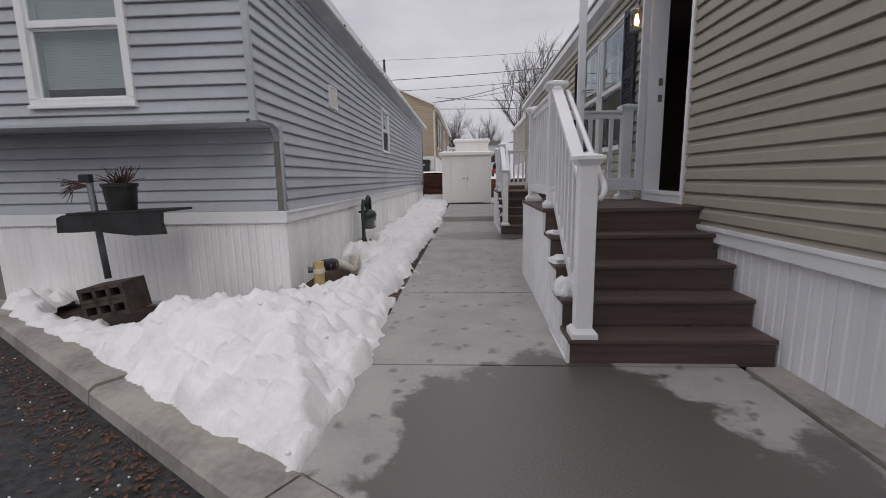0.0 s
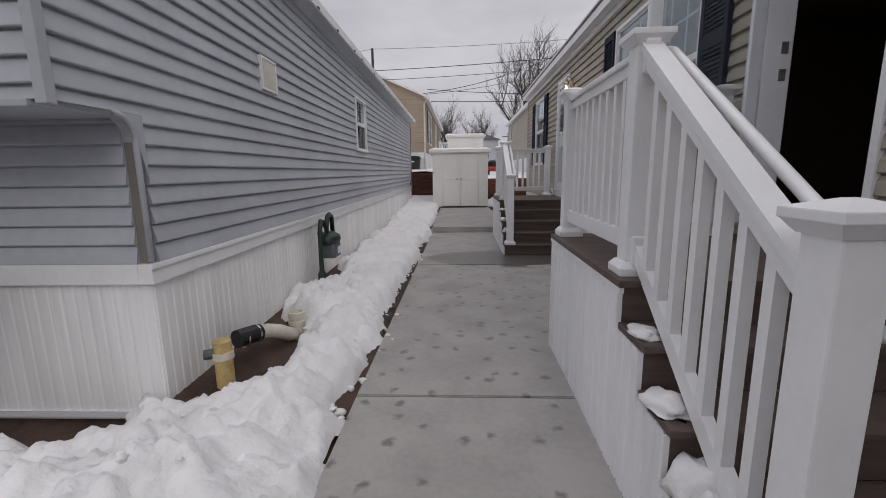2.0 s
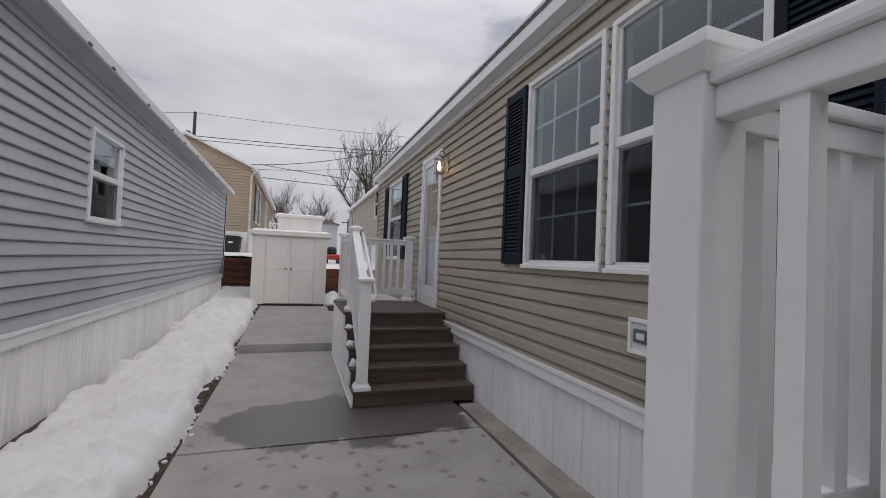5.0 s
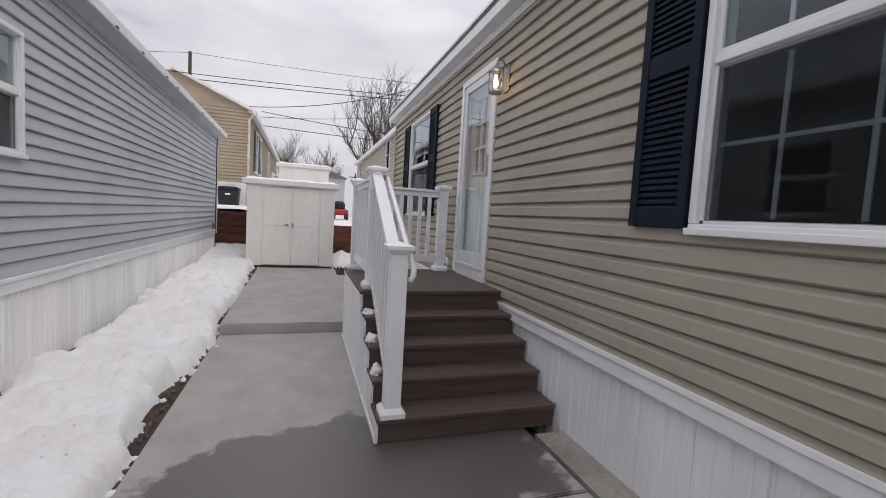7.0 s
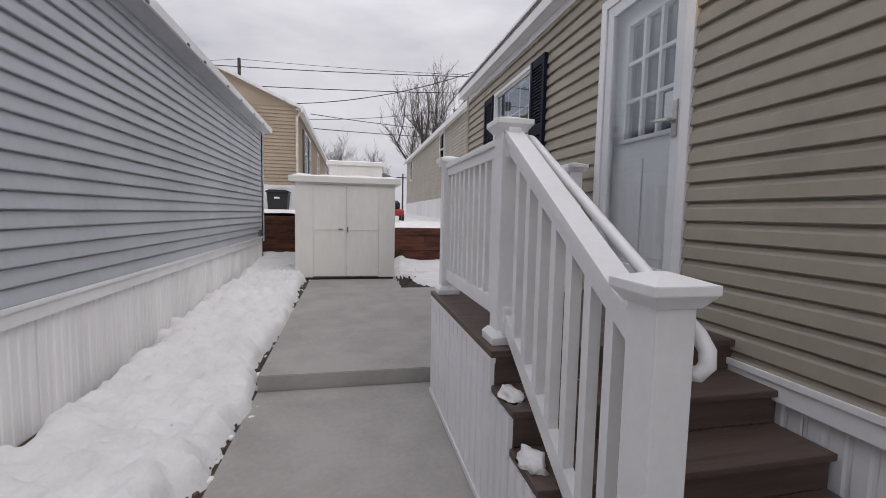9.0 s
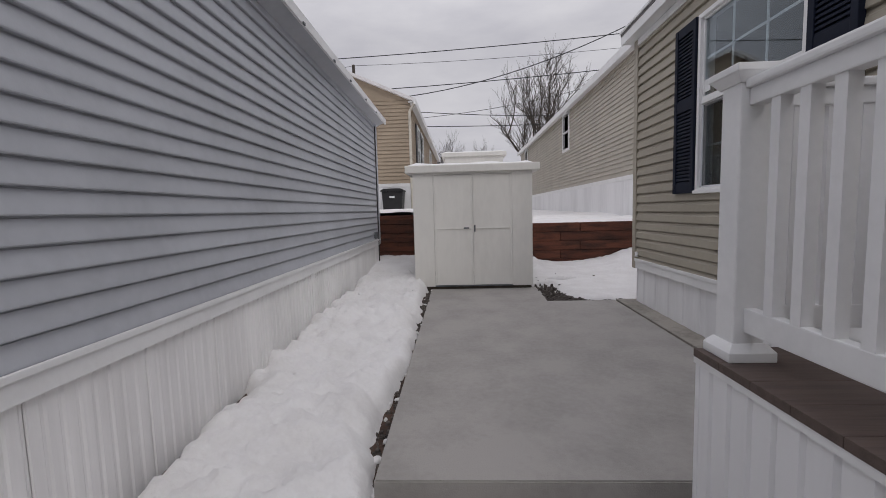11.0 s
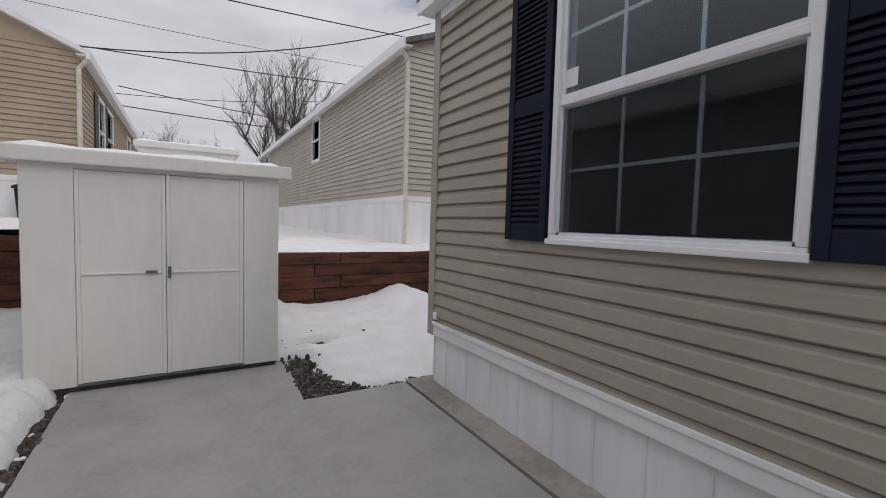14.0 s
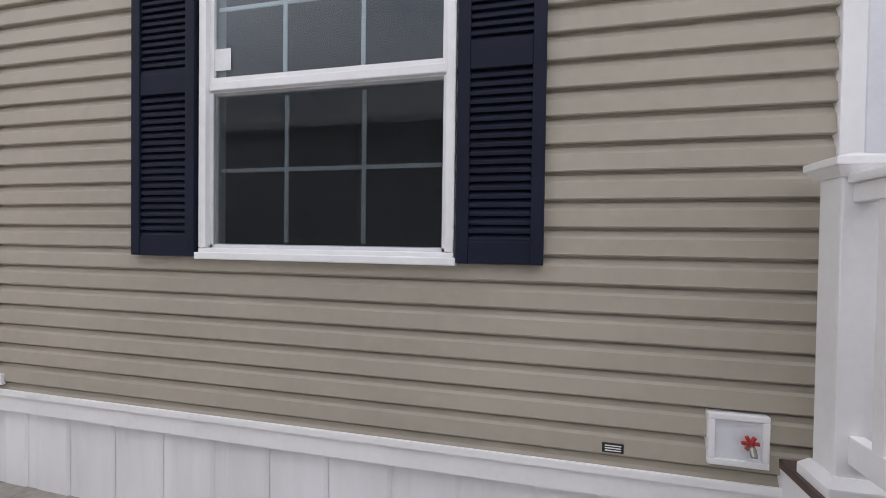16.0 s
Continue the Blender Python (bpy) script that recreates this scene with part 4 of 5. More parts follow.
# ---- the grey home ----
LX, LW, LTOP, LY0, LY1, LYB = -1.805, -4.8, 3.08, 4.955, 18.6, 4.50
gh = thing("grey_home", "long blue-grey vinyl-sided mobile home with white skirting", "house")
left = Face("x", LX, 1)
front = Face("y", LY0, -1)
bay = Face("y", LYB, -1)
LW1 = (10.02, 10.80, 1.705, 2.585)
BW = (-3.69, -2.775, 1.775, 3.0)
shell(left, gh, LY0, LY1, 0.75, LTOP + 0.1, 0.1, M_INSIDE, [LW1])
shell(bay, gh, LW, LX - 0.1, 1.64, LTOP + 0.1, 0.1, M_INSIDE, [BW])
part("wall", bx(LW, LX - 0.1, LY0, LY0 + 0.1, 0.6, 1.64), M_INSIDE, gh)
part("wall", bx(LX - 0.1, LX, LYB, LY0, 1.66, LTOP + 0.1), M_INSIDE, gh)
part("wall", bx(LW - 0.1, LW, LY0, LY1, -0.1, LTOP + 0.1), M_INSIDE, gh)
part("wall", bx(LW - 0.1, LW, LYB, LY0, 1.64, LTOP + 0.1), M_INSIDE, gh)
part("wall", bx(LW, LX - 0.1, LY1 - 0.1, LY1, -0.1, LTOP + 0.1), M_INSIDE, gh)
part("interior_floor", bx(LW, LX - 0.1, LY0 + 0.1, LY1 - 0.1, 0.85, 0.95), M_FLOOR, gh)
part("bay_floor", bx(LW, LX - 0.005, LYB + 0.005, LY0 + 0.1, 1.622, 1.66), M_GREY, gh)
P = 0.107
siding(left, gh, LYB + 0.02, LY1 - 0.05, 0.85, LTOP, P, CLAP, M_GREY, [LW1, (LYB, LY0 + 0.05, 0.0, 1.645)])
siding(bay, gh, LW, LX - 0.02, 0.85 + 7 * P, LTOP, P, CLAP, M_GREY, [BW, (LW - 1, LX, 0.0, 1.645)])
siding(front, gh, LW, LX - 0.05, 0.85, 1.63, P, CLAP, M_GREY)
# curved bracket piece under the bay
bm = bmesh.new()
arc = [(LY0 + 0.05, 1.30)] + [(LY0 - 0.13 + 0.13 * math.cos(a), 1.50 + 0.13 * math.sin(a)) for a in [i * 1.5708 / 7 for i in range(8)]] + [(LY0 - 0.16, 1.642), (LY0 + 0.05, 1.642)]
prism(bm, arc, 0, LX - 0.05, LX + 0.029)
part("curved_gusset", bm, M_GREY, gh)
bm = bmesh.new()
path = [(LX + 0.018, LY0 - 0.004, 0.86), (LX + 0.018, LY0 - 0.004, 1.48)] + [(LX + 0.018, LY0 - 0.13 + 0.135 * math.cos(a), 1.50 + 0.135 * math.sin(a)) for a in [i * 1.5708 / 7 for i in range(1, 8)]]
tube(bm, path, 0.016, 8)
part("corner_trim", bm, M_GREY, gh, smooth=True)
part("corner_trim", bx(LX - 0.02, LX + 0.031, LYB - 0.031, LYB + 0.02, 1.625, LTOP, bevel=0.005), M_GREY, gh)
part("corner_trim", bx(LX - 0.05, LX + 0.032, LY1 - 0.05, LY1 + 0.032, 0.74, LTOP, bevel=0.005), M_GREY, gh)
part("drip_strip", bx(LW, LX - 0.052, LYB - 0.034, LYB + 0.02, 1.615, 1.645, bevel=0.004), M_GREY, gh)
part("skirting_cap", bx(LX - 0.05, LX + 0.034, LY0 - 0.034, LY1 - 0.05, 0.735, 0.85, bevel=0.006), M_WHITE, gh)
part("skirting_cap", bx(LX + 0.030, LX + 0.046, LY0 - 0.044, LY1 - 0.05, 0.822, 0.853, bevel=0.004), M_WHITE, gh)
part("skirting_cap", bx(LW, LX - 0.05, LY0 - 0.034, LY0 + 0.05, 0.735, 0.85, bevel=0.006), M_WHITE, gh)
skirting(Face("x", LX, 1), gh, LY0, LY1, -0.06, 0.74, M_OLDSKIRT, 0.075, 0.6, 0.008)
skirting(Face("y", LY0, -1), gh, LW, LX, -0.06, 0.74, M_OLDSKIRT, 0.075, 0.6, 0.008)
part("skirting_backing", bx(LX - 0.05, LX - 0.02, LY0 + 0.05, LY1, -0.3, 0.73), M_OLDSKIRT, gh)
part("skirting_backing", bx(LW, LX - 0.02, LY0 + 0.02, LY0 + 0.05, -0.3, 0.73), M_OLDSKIRT, gh)
part("bottom_rail", bx(LX + 0.0, LX + 0.022, LY0 - 0.02, LY1, -0.07, -0.03), M_ALU, gh)
part("bottom_rail", bx(LW, LX + 0.022, LY0 - 0.022, LY0, -0.07, -0.03), M_ALU, gh)
bm = prism(bmesh.new(), [(LX, LTOP - 0.02), (LX + 0.16, LTOP + 0.06), (LX + 0.16, LTOP + 0.08), (LX, LTOP + 0.08)], 1, LYB - 0.1, LY1 + 0.2)
part("soffit", bm, M_GREY, gh, "grey sloping soffit")
bm = prism(bmesh.new(), [(LX + 0.16, LTOP + 0.035), (LX + 0.185, LTOP + 0.035), (LX + 0.19, LTOP + 0.125), (LX + 0.12, LTOP + 0.15), (LX + 0.12, LTOP + 0.08), (LX + 0.16, LTOP + 0.08)], 1, LYB - 0.12, LY1 + 0.24)
part("fascia", bm, M_WHITE, gh)
part("gable_fascia", bx(LW - 0.1, LX + 0.12, LYB - 0.12, LYB - 0.1, LTOP + 0.0, LTOP + 0.14), M_WHITE, gh)
bm = prism(bmesh.new(), [(LX + 0.12, LTOP + 0.14), (-3.3, LTOP + 0.42), (LW - 0.2, LTOP + 0.14), (LW - 0.2, LTOP + 0.06), (LX + 0.12, LTOP + 0.08)], 1, LYB - 0.1, LY1 + 0.2)
part("roof", bm, M_SNOW, gh, "snow-covered low roof")
rng = random.Random(5)
for k in range(16):
    y = 5.0 + k * 0.85 + rng.uniform(-0.2, 0.2)
    part("eave_hook", bx(LX + 0.186, LX + 0.20, y, y + 0.05, LTOP + 0.03, LTOP + 0.05), M_GREYMETAL, gh)

w4 = window(left, *LW1, 2.155, 2, "small double-hung window in the grey siding", "window_4", casing=0.035, bars=False, sw=0.016)
w5 = window(bay, *BW, 2.42, 2, "white window with a pale lowered blind", "window_5", casing=0.065, screen=False, bars=False, blind=True)
v4 = vent(left, 6.51, 6.825, 2.05, 2.33, "small square white vent cover in the grey siding")
part("cover", left.s(6.53, 6.805, 2.07, 2.31, 0.03, 0.036, bevel=0.003), M_PVC, v4)
jb = thing("junction_box", "small grey junction box on the grey home's corner", "junction box")
part("box", left.s(18.05, 18.2, 0.88, 1.0, 0.016, 0.07, bevel=0.008), M_GREYMETAL, jb)
part("conduit", tube(bmesh.new(), [(LX + 0.04, 18.36, 0.3), (LX + 0.04, 18.38, 1.0), (LX + 0.04, 18.38, 3.0)], 0.011, 8), M_CABLE, jb)

# the grey home stands a little askew to the walk
ASKEW = Matrix.Translation((LX, LYB, -0.02)) @ Matrix.Rotation(0.0105, 4, "Z") @ Matrix.Translation((-LX, -LYB, 0))
for q in (gh, w4, w5, v4, jb):
    q.matrix_basis = ASKEW

# gas meter
gm = thing("gas_meter", "green and grey gas meter on a bent riser pipe", "gas meter")
mx, my = -1.60, 7.50
part("riser", tube(bmesh.new(), [(mx - 0.02, 7.22, -0.1), (mx - 0.02, 7.22, 0.45), (mx - 0.02, 7.24, 0.72), (mx - 0.02, 7.28, 0.80), (mx - 0.02, 7.36, 0.78), (mx, 7.40, 0.70)], 0.026, 10), M_METER, gm, smooth=True)
part("valve", turned(bmesh.new(), mx - 0.02, 7.22, [(0.04, 0.12), (0.045, 0.16), (0.045, 0.22), (0.03, 0.26)], 10), M_METER, gm)
part("regulator", tube(bmesh.new(), [(mx, 7.40, 0.66), (mx, 7.40, 0.72), (mx, 7.44, 0.82), (mx, 7.52, 0.85), (mx, 7.60, 0.82), (mx, 7.62, 0.64)], 0.026, 10), M_METER, gm, smooth=True)
bm = turned(bmesh.new(), mx, my, [(0.02, 0.50), (0.17, 0.53), (0.19, 0.57), (0.17, 0.61), (0.08, 0.65), (0.02, 0.66)], 20)
for q in bm.verts:
    q.co.x = mx + (q.co.x - mx) * 0.62
part("diaphragm_case", bm, M_METER, gm, "dark green meter case", smooth=True)
part("body", bx(mx - 0.09, mx + 0.09, my - 0.13, my + 0.13, 0.36, 0.53, bevel=0.03), M_GREYMETAL, gm, "grey meter body")
part("dial", bx(mx + 0.085, mx + 0.10, my - 0.02, my + 0.07, 0.40, 0.48, bevel=0.006), M_ALU, gm, "white dial plate")
part("outlet_pipe", tube(bmesh.new(), [(mx, 7.62, 0.64), (mx - 0.05, 7.68, 0.6), (LX, 7.70, 0.6)], 0.02, 8), M_METER, gm, smooth=True)

# sewer clean-outs
so = thing("sewer_cleanout", "white plastic pipe elbow with black rubber coupling", "pipe")
part("standpipe", turned(bmesh.new(), -1.44, 6.0, [(0.058, -0.16), (0.058, 0.10), (0.066, 0.10), (0.066, 0.13), (0.060, 0.135), (0.060, 0.15), (0.066, 0.155), (0.066, 0.20), (0.05, 0.205), (0.05, 0.17)], 18), M_PVC, so)
part("elbow", tube(bmesh.new(), [(-1.44, 6.0, 0.02), (-1.47, 5.90, 0.05), (-1.50, 5.80, 0.11), (-1.54, 5.68, 0.16), (-1.58, 5.56, 0.18)], 0.055, 14), M_PVC, so, smooth=True)
part("coupling", tube(bmesh.new(), [(-1.565, 5.61, 0.175), (-1.60, 5.53, 0.185), (-1.64, 5.44, 0.19)], 0.064, 14), M_BLACK, so, "black rubber coupling")
for k in range(2):
    part("hose_clamp", tube(bmesh.new(), [(-1.575 - 0.04 * k, 5.585 - 0.09 * k, 0.178), (-1.58 - 0.04 * k, 5.573 - 0.09 * k, 0.18)], 0.067, 14), M_CHROME, so)
yp = thing("yellow_standpipe", "yellowed plastic standpipe with a grey valve", "pipe")
part("pipe", turned(bmesh.new(), -1.60, 5.20, [(0.055, -0.14), (0.055, 0.16), (0.062, 0.16), (0.062, 0.21), (0.055, 0.215), (0.055, 0.28), (0.046, 0.285)], 18), M_YELLOW, yp)
part("collar", turned(bmesh.new(), -1.60, 5.20, [(0.063, 0.165), (0.064, 0.17), (0.064, 0.205), (0.063, 0.21)], 18), M_PVC, yp)
part("valve", tube(bmesh.new(), [(-1.65, 5.18, 0.20), (-1.70, 5.16, 0.20)], 0.032, 10), M_GREYMETAL, yp)

# plant stand before the grey home
PY = 4.42
cb = thing("concrete_block", "mossy brown hollow concrete block on the soil", "concrete block")
for z0, z1 in ((-0.05, 0.13), (0.135, 0.31)):
    bm = bmesh.new()
    for k in range(4):
        box(bm, -3.60 + 0.155 * k, -3.56 + 0.155 * k, PY - 0.20, PY + 0.20, z0, z1)
    box(bm, -3.56, -3.135, PY - 0.20, PY - 0.16, z0, z0 + 0.045)
    box(bm, -3.56, -3.135, PY + 0.16, PY + 0.20, z0, z1)
    box(bm, -3.56, -3.135, PY - 0.20, PY + 0.16, z1 - 0.045, z1)
    box(bm, -3.56, -3.135, PY - 0.06, PY + 0.0, z0, z1 - 0.045)
    bm.transform(Matrix.Translation((-3.10, PY - 0.08, 0.13)) @ Matrix.Rotation(-0.16, 4, "Y") @ Matrix.Rotation(0.12, 4, "Z") @ Matrix.Scale(0.74, 4) @ Matrix.Translation((3.36, -PY, -0.11)))
    part("block", bm, M_BLOCK, cb)
ps = thing("plant_stand", "dark board shelf on a metal post", "plant stand")
part("post", tube(bmesh.new(), [(-3.19, PY - 0.02, 0.30), (-3.23, PY, 0.72), (-3.27, PY + 0.02, 1.17)], 0.026, 12), M_GREYMETAL, ps, "grey metal post", smooth=True)
bm = prism(bmesh.new(), [(-3.45, 0.84), (-3.40, 0.865), (-2.54, 0.885), (-2.55, 0.80), (-2.53, 0.70), (-2.78, 0.69), (-2.98, 0.71), (-3.12, 0.73), (-3.30, 0.72), (-3.46, 0.72)], 1, PY - 0.15, PY - 0.11)
part("front_board", bm, M_DARKWOOD, ps)
bm = bmesh.new()
prism(bm, [(-3.36, 0.862), (-2.50, 0.882), (-2.50, 0.902), (-3.36, 0.882)], 1, PY - 0.15, PY + 0.2)
part("shelf", bm, M_DARKWOOD, ps)
part("bracket", bx(-3.34, -3.24, PY - 0.01, PY + 0.04, 1.13, 1.20, bevel=0.01), M_DARKWOOD, ps)
pot = thing("plant_pot", "black pot with a withered reddish plant on a shelf", "plant pot")
part("pot", turned(bmesh.new(), -3.0, PY + 0.02, [(0.105, 0.885), (0.125, 1.09), (0.135, 1.09), (0.135, 1.12), (0.115, 1.12), (0.11, 1.09)], 24), M_BLACK, pot)
bm = bmesh.new()
for k in range(46):
    a, r = rng.uniform(0, 6.28), rng.uniform(0.05, 0.24)
    tip = Vector((-3.0 + r * math.cos(a), PY + 0.02 + r * 0.7 * math.sin(a), 1.13 + rng.uniform(0.02, 0.14)))
    tube(bm, [(-3.0 + 0.05 * math.cos(a), PY + 0.02, 1.10), Vector((-3.0 + 0.5 * r * math.cos(a), PY + 0.02, 1.14)).lerp(tip, 0.35), tip], 0.006, 4, 0.002)
part("foliage", bm, M_PLANT, pot, "withered reddish strands")
pl = thing("dry_plant", "dry trailing plant hanging on a post", "plant")
bm = bmesh.new()
for k in range(30):
    a = rng.uniform(-0.6, 0.9)
    tube(bm, [(-3.26, PY, 1.10), (-3.34 - 0.05 * math.cos(a), PY - 0.03, 1.10 + 0.06 * math.sin(a)), (-3.30 - rng.uniform(0.08, 0.2), PY - 0.04, 1.05 + 0.16 * math.sin(a))], 0.005, 4, 0.002)
part("strands", bm, M_PLANT, pl)


# ---- sheds ----
def shed(x0, x1, y0, y1, z0, z1, over, label, doors=True):
    sd = thing("garden_shed", label, "shed", "white sheds")
    part("base", bx(x0 + 0.01, x1 - 0.01, y0 + 0.02, y1, z0 - 0.12, z0 + 0.03), M_CAULK, sd)
    part("side_wall", bx(x0, x0 + 0.05, y0 + 0.01, y1, z0 + 0.03, z1), M_SHED, sd)
    part("side_wall", bx(x1 - 0.05, x1, y0 + 0.01, y1, z0 + 0.03, z1), M_SHED, sd)
    part("rear_wall", bx(x0 + 0.05, x1 - 0.05, y1 - 0.05, y1, z0 + 0.03, z1), M_SHED, sd)
    dl, dr = x0 + 0.295, x1 - 0.287
    part("front_panel", bx(x0 - 0.008, dl, y0, y0 + 0.03, z0 + 0.03, z1, bevel=0.004), M_SHED, sd)
    part("front_panel", bx(dr, x1 + 0.008, y0, y0 + 0.03, z0 + 0.03, z1, bevel=0.004), M_SHED, sd)
    part("front_panel", bx(dl, dr, y0 + 0.001, y0 + 0.03, z1 - 0.03, z1), M_SHED, sd)
    part("sill", bx(dl, dr, y0 - 0.01, y0 + 0.04, z0 + 0.03, z0 + 0.045), M_GREYMETAL, sd)
    mid = (dl + dr) / 2
    mz = z0 + (z1 - z0) * 0.52
    if doors:
        for a, b in ((dl + 0.003, mid - 0.0015), (mid + 0.0015, dr - 0.003)):
            d = part("door", bx(a, b, y0 + 0.008, y0 + 0.03, z0 + 0.048, z1 - 0.033, bevel=0.003), M_SHED, sd)
            part("edge_rib", bx(a, a + 0.028, y0 - 0.006, y0 + 0.01, z0 + 0.048, z1 - 0.033, bevel=0.005), M_SHED, d)
            part("edge_rib", bx(b - 0.028, b, y0 - 0.006, y0 + 0.01, z0 + 0.048, z1 - 0.033, bevel=0.005), M_SHED, d)
            part("cross_rib", bx(a + 0.028, b - 0.028, y0 - 0.003, y0 + 0.01, mz - 0.008, mz + 0.008, bevel=0.003), M_SHED, d)
        part("hasp", bx(mid - 0.14, mid - 0.06, y0 - 0.02, y0 - 0.002, mz - 0.005, mz + 0.018, bevel=0.004), M_GREYMETAL, sd, "grey metal hasp")
        part("handle", bx(mid + 0.012, mid + 0.035, y0 - 0.03, y0 - 0.004, mz - 0.05, mz + 0.05, bevel=0.008), M_GREYMETAL, sd, "grey metal door handle")
    else:
        part("front_panel", bx(dl, dr, y0 + 0.004, y0 + 0.03, z0 + 0.03, z1 - 0.03), M_SHED, sd)
    part("roof_rim", bx(x0 - over, x1 + over, y0 - over * 0.6, y1 + over, z1, z1 + 0.11, bevel=0.012), M_SHED, sd)
    bm = bmesh.new()
    n = 14
    g = [[bm.verts.new((x0 - over + 0.02 + (x1 - x0 + 2 * over - 0.04) * i / n, y0 - over * 0.6 + 0.03 + (y1 - y0 + over) * j / n, z1 + 0.108 + (0.045 + 0.03 * noise.noise((i * 0.5, j * 0.5, x0)) if 0 < i < n and 0 < j < n else 0.0))) for i in range(n + 1)] for j in range(n + 1)]
    for j in range(n):
        for i in range(n):
            bm.faces.new((g[j][i], g[j][i + 1], g[j + 1][i + 1], g[j + 1][i]))
    part("snow_cover", bm, M_SNOW, sd, "snow lying on the roof", smooth=True)
    return sd


shed(-1.005, 0.733, 16.50, 18.3, 0.18, 1.90, 0.11, "off-white vinyl garden shed with double doors and snowy roof")
shed(-0.70, 0.86, 22.0, 23.6, 1.15, 2.80, 0.10, "white garden shed on the upper terrace", doors=False)

# ---- timber retaining wall ----
rw = thing("retaining_wall", "red-brown weathered timber retaining wall with snow on top", "retaining wall", kind="structure")
for x0, x1, top in ((-6.5, 0.2, 1.27), (0.2, 9.0, 1.04)):
    n = 7
    for k in range(n):
        z1 = top - k * 0.185
        if z1 < 0:
            break
        xs = x0
        while xs < x1 - 0.01:
            xe = min(x1, xs + (2.4 if (k % 2) else 1.9) - (0.9 if xs == x0 and k % 2 else 0))
            part("timber", bx(xs + 0.004, xe - 0.004, 18.92 + rng.uniform(0, 0.02), 19.07, z1 - 0.18, z1, bevel=0.012), M_TIMBER, rw)
            xs = xe


# ---- homes beyond ----
def far_home(name, x0, x1, y0, y1, zg, zs, ze, ridge, material, skin, near_gable, label, windows):
    """A sided home with its long walls along y; its gable end at y0 faces the walk."""
    h = thing(name, label, "house")
    part("body", bx(x0 + 0.02, x1 - 0.02, y0 + 0.02, y1 - 0.02, zg - 0.6, ze), material, h)
    side = Face("x", x0, -1) if skin == "left" else Face("x", x1, 1)
    end = Face("y", y0, -1)
    siding(side, h, y0, y1, zs, ze, 0.118, CLAP, material, windows)
    siding(end, h, x0, x1, zs, ze, 0.118, CLAP, material)
    part("skirting", side.s(y0 - 0.01, y1, zg - 0.6, zs - 0.11, 0.0, 0.012), M_SKIRT, h)
    part("skirting", end.s(x0, x1, zg - 0.6, zs - 0.11, 0.0, 0.012), M_SKIRT, h)
    part("skirting_cap", side.s(y0 - 0.02, y1, zs - 0.11, zs, 0.0, 0.025), M_WHITE, h)
    part("skirting_cap", end.s(x0 - 0.02, x1 + 0.02, zs - 0.11, zs, 0.0, 0.025), M_WHITE, h)
    xm = (x0 + x1) / 2
    gable = prism(bmesh.new(), [(x0, ze), (x1, ze), (xm, ridge)], 1, y0 - 0.012, y1)
    part("gable", gable, material, h)
    rf = bmesh.new()
    for a, b in ((x0 - 0.22, xm), (x1 + 0.22, xm)):
        za = ze - 0.22 * (ridge - ze) / (xm - x0)
        prism(rf, [(a, za), (b, ridge), (b, ridge + 0.1), (a, za + 0.1)], 1, y0 - 0.2, y1 + 0.2)
    part("roof", rf, M_SNOW if near_gable else M_ROOF, h, "low roof with a little snow")
    eu = x0 - 0.2 if skin == "left" else x1 + 0.2
    part("fascia", bx(eu - 0.03, eu + 0.03, y0 - 0.22, y1 + 0.2, ze - 0.16, ze + 0.03), M_WHITE, h)
    part("soffit", bx(min(eu, x0 if skin == "left" else x1), max(eu, x0 if skin == "left" else x1), y0 - 0.2, y1 + 0.2, ze - 0.1, ze - 0.08), M_WHITE, h)
    cx = x0 - 0.02 if skin == "left" else x1 + 0.02
    part("corner_trim", bx(cx - 0.03, cx + 0.03, y0 - 0.03, y0 + 0.04, zs, ze - 0.1), material, h)
    part("downspout", tube(bmesh.new(), [(eu, y0 - 0.1, ze - 0.1), (cx, y0 - 0.05, ze - 0.35), (cx, y0 - 0.05, zg)], 0.045, 8), M_PVC, h, "cream downspout")
    for (a, b, c, d) in windows:
        w = part("window", side.s(a, b, c, d, -0.05, -0.02), M_BLACK, h, "dark window glass")
        for q in ((a - 0.10, b + 0.10, c - 0.10, c), (a - 0.10, b + 0.10, d, d + 0.10), (a - 0.10, a, c, d), (b, b + 0.10, c, d), (a, b, (c + d) / 2 - 0.02, (c + d) / 2 + 0.02)):
            part("frame", side.s(*q, -0.02, 0.05), M_WHITE, w)
    return h


far_home("taupe_neighbour_home", 3.75, 8.2, 20.05, 39.0, 1.12, 2.08, 5.0, 5.9, M_TAUPE_SKYLIT, "left", False, "taupe vinyl-sided mobile home on the upper terrace", [(26.4, 27.2, 3.55, 4.8), (36.2, 37.0, 3.6, 4.8)])
far_home("tan_neighbour_home", -6.6, -1.88, 24.0, 40.0, 1.35, 2.26, 4.86, 5.9, M_TAN, "right", True, "tan vinyl-sided home with a snow-edged roof", [(26.2, 27.0, 2.9, 4.4), (27.6, 28.6, 2.9, 4.4), (32.5, 33.5, 3.0, 4.4)])
pipe = thing("roof_vent", "small dark vent pipe on the neighbour's roof", "vent pipe")
part("pipe", turned(bmesh.new(), 4.25, 24.0, [(0.06, 5.1), (0.06, 5.42)], 12), M_GREYMETAL, pipe)
part("cowl", turned(bmesh.new(), 4.25, 24.0, [(0.11, 5.42), (0.12, 5.47), (0.04, 5.55)], 12), M_GREYMETAL, pipe)
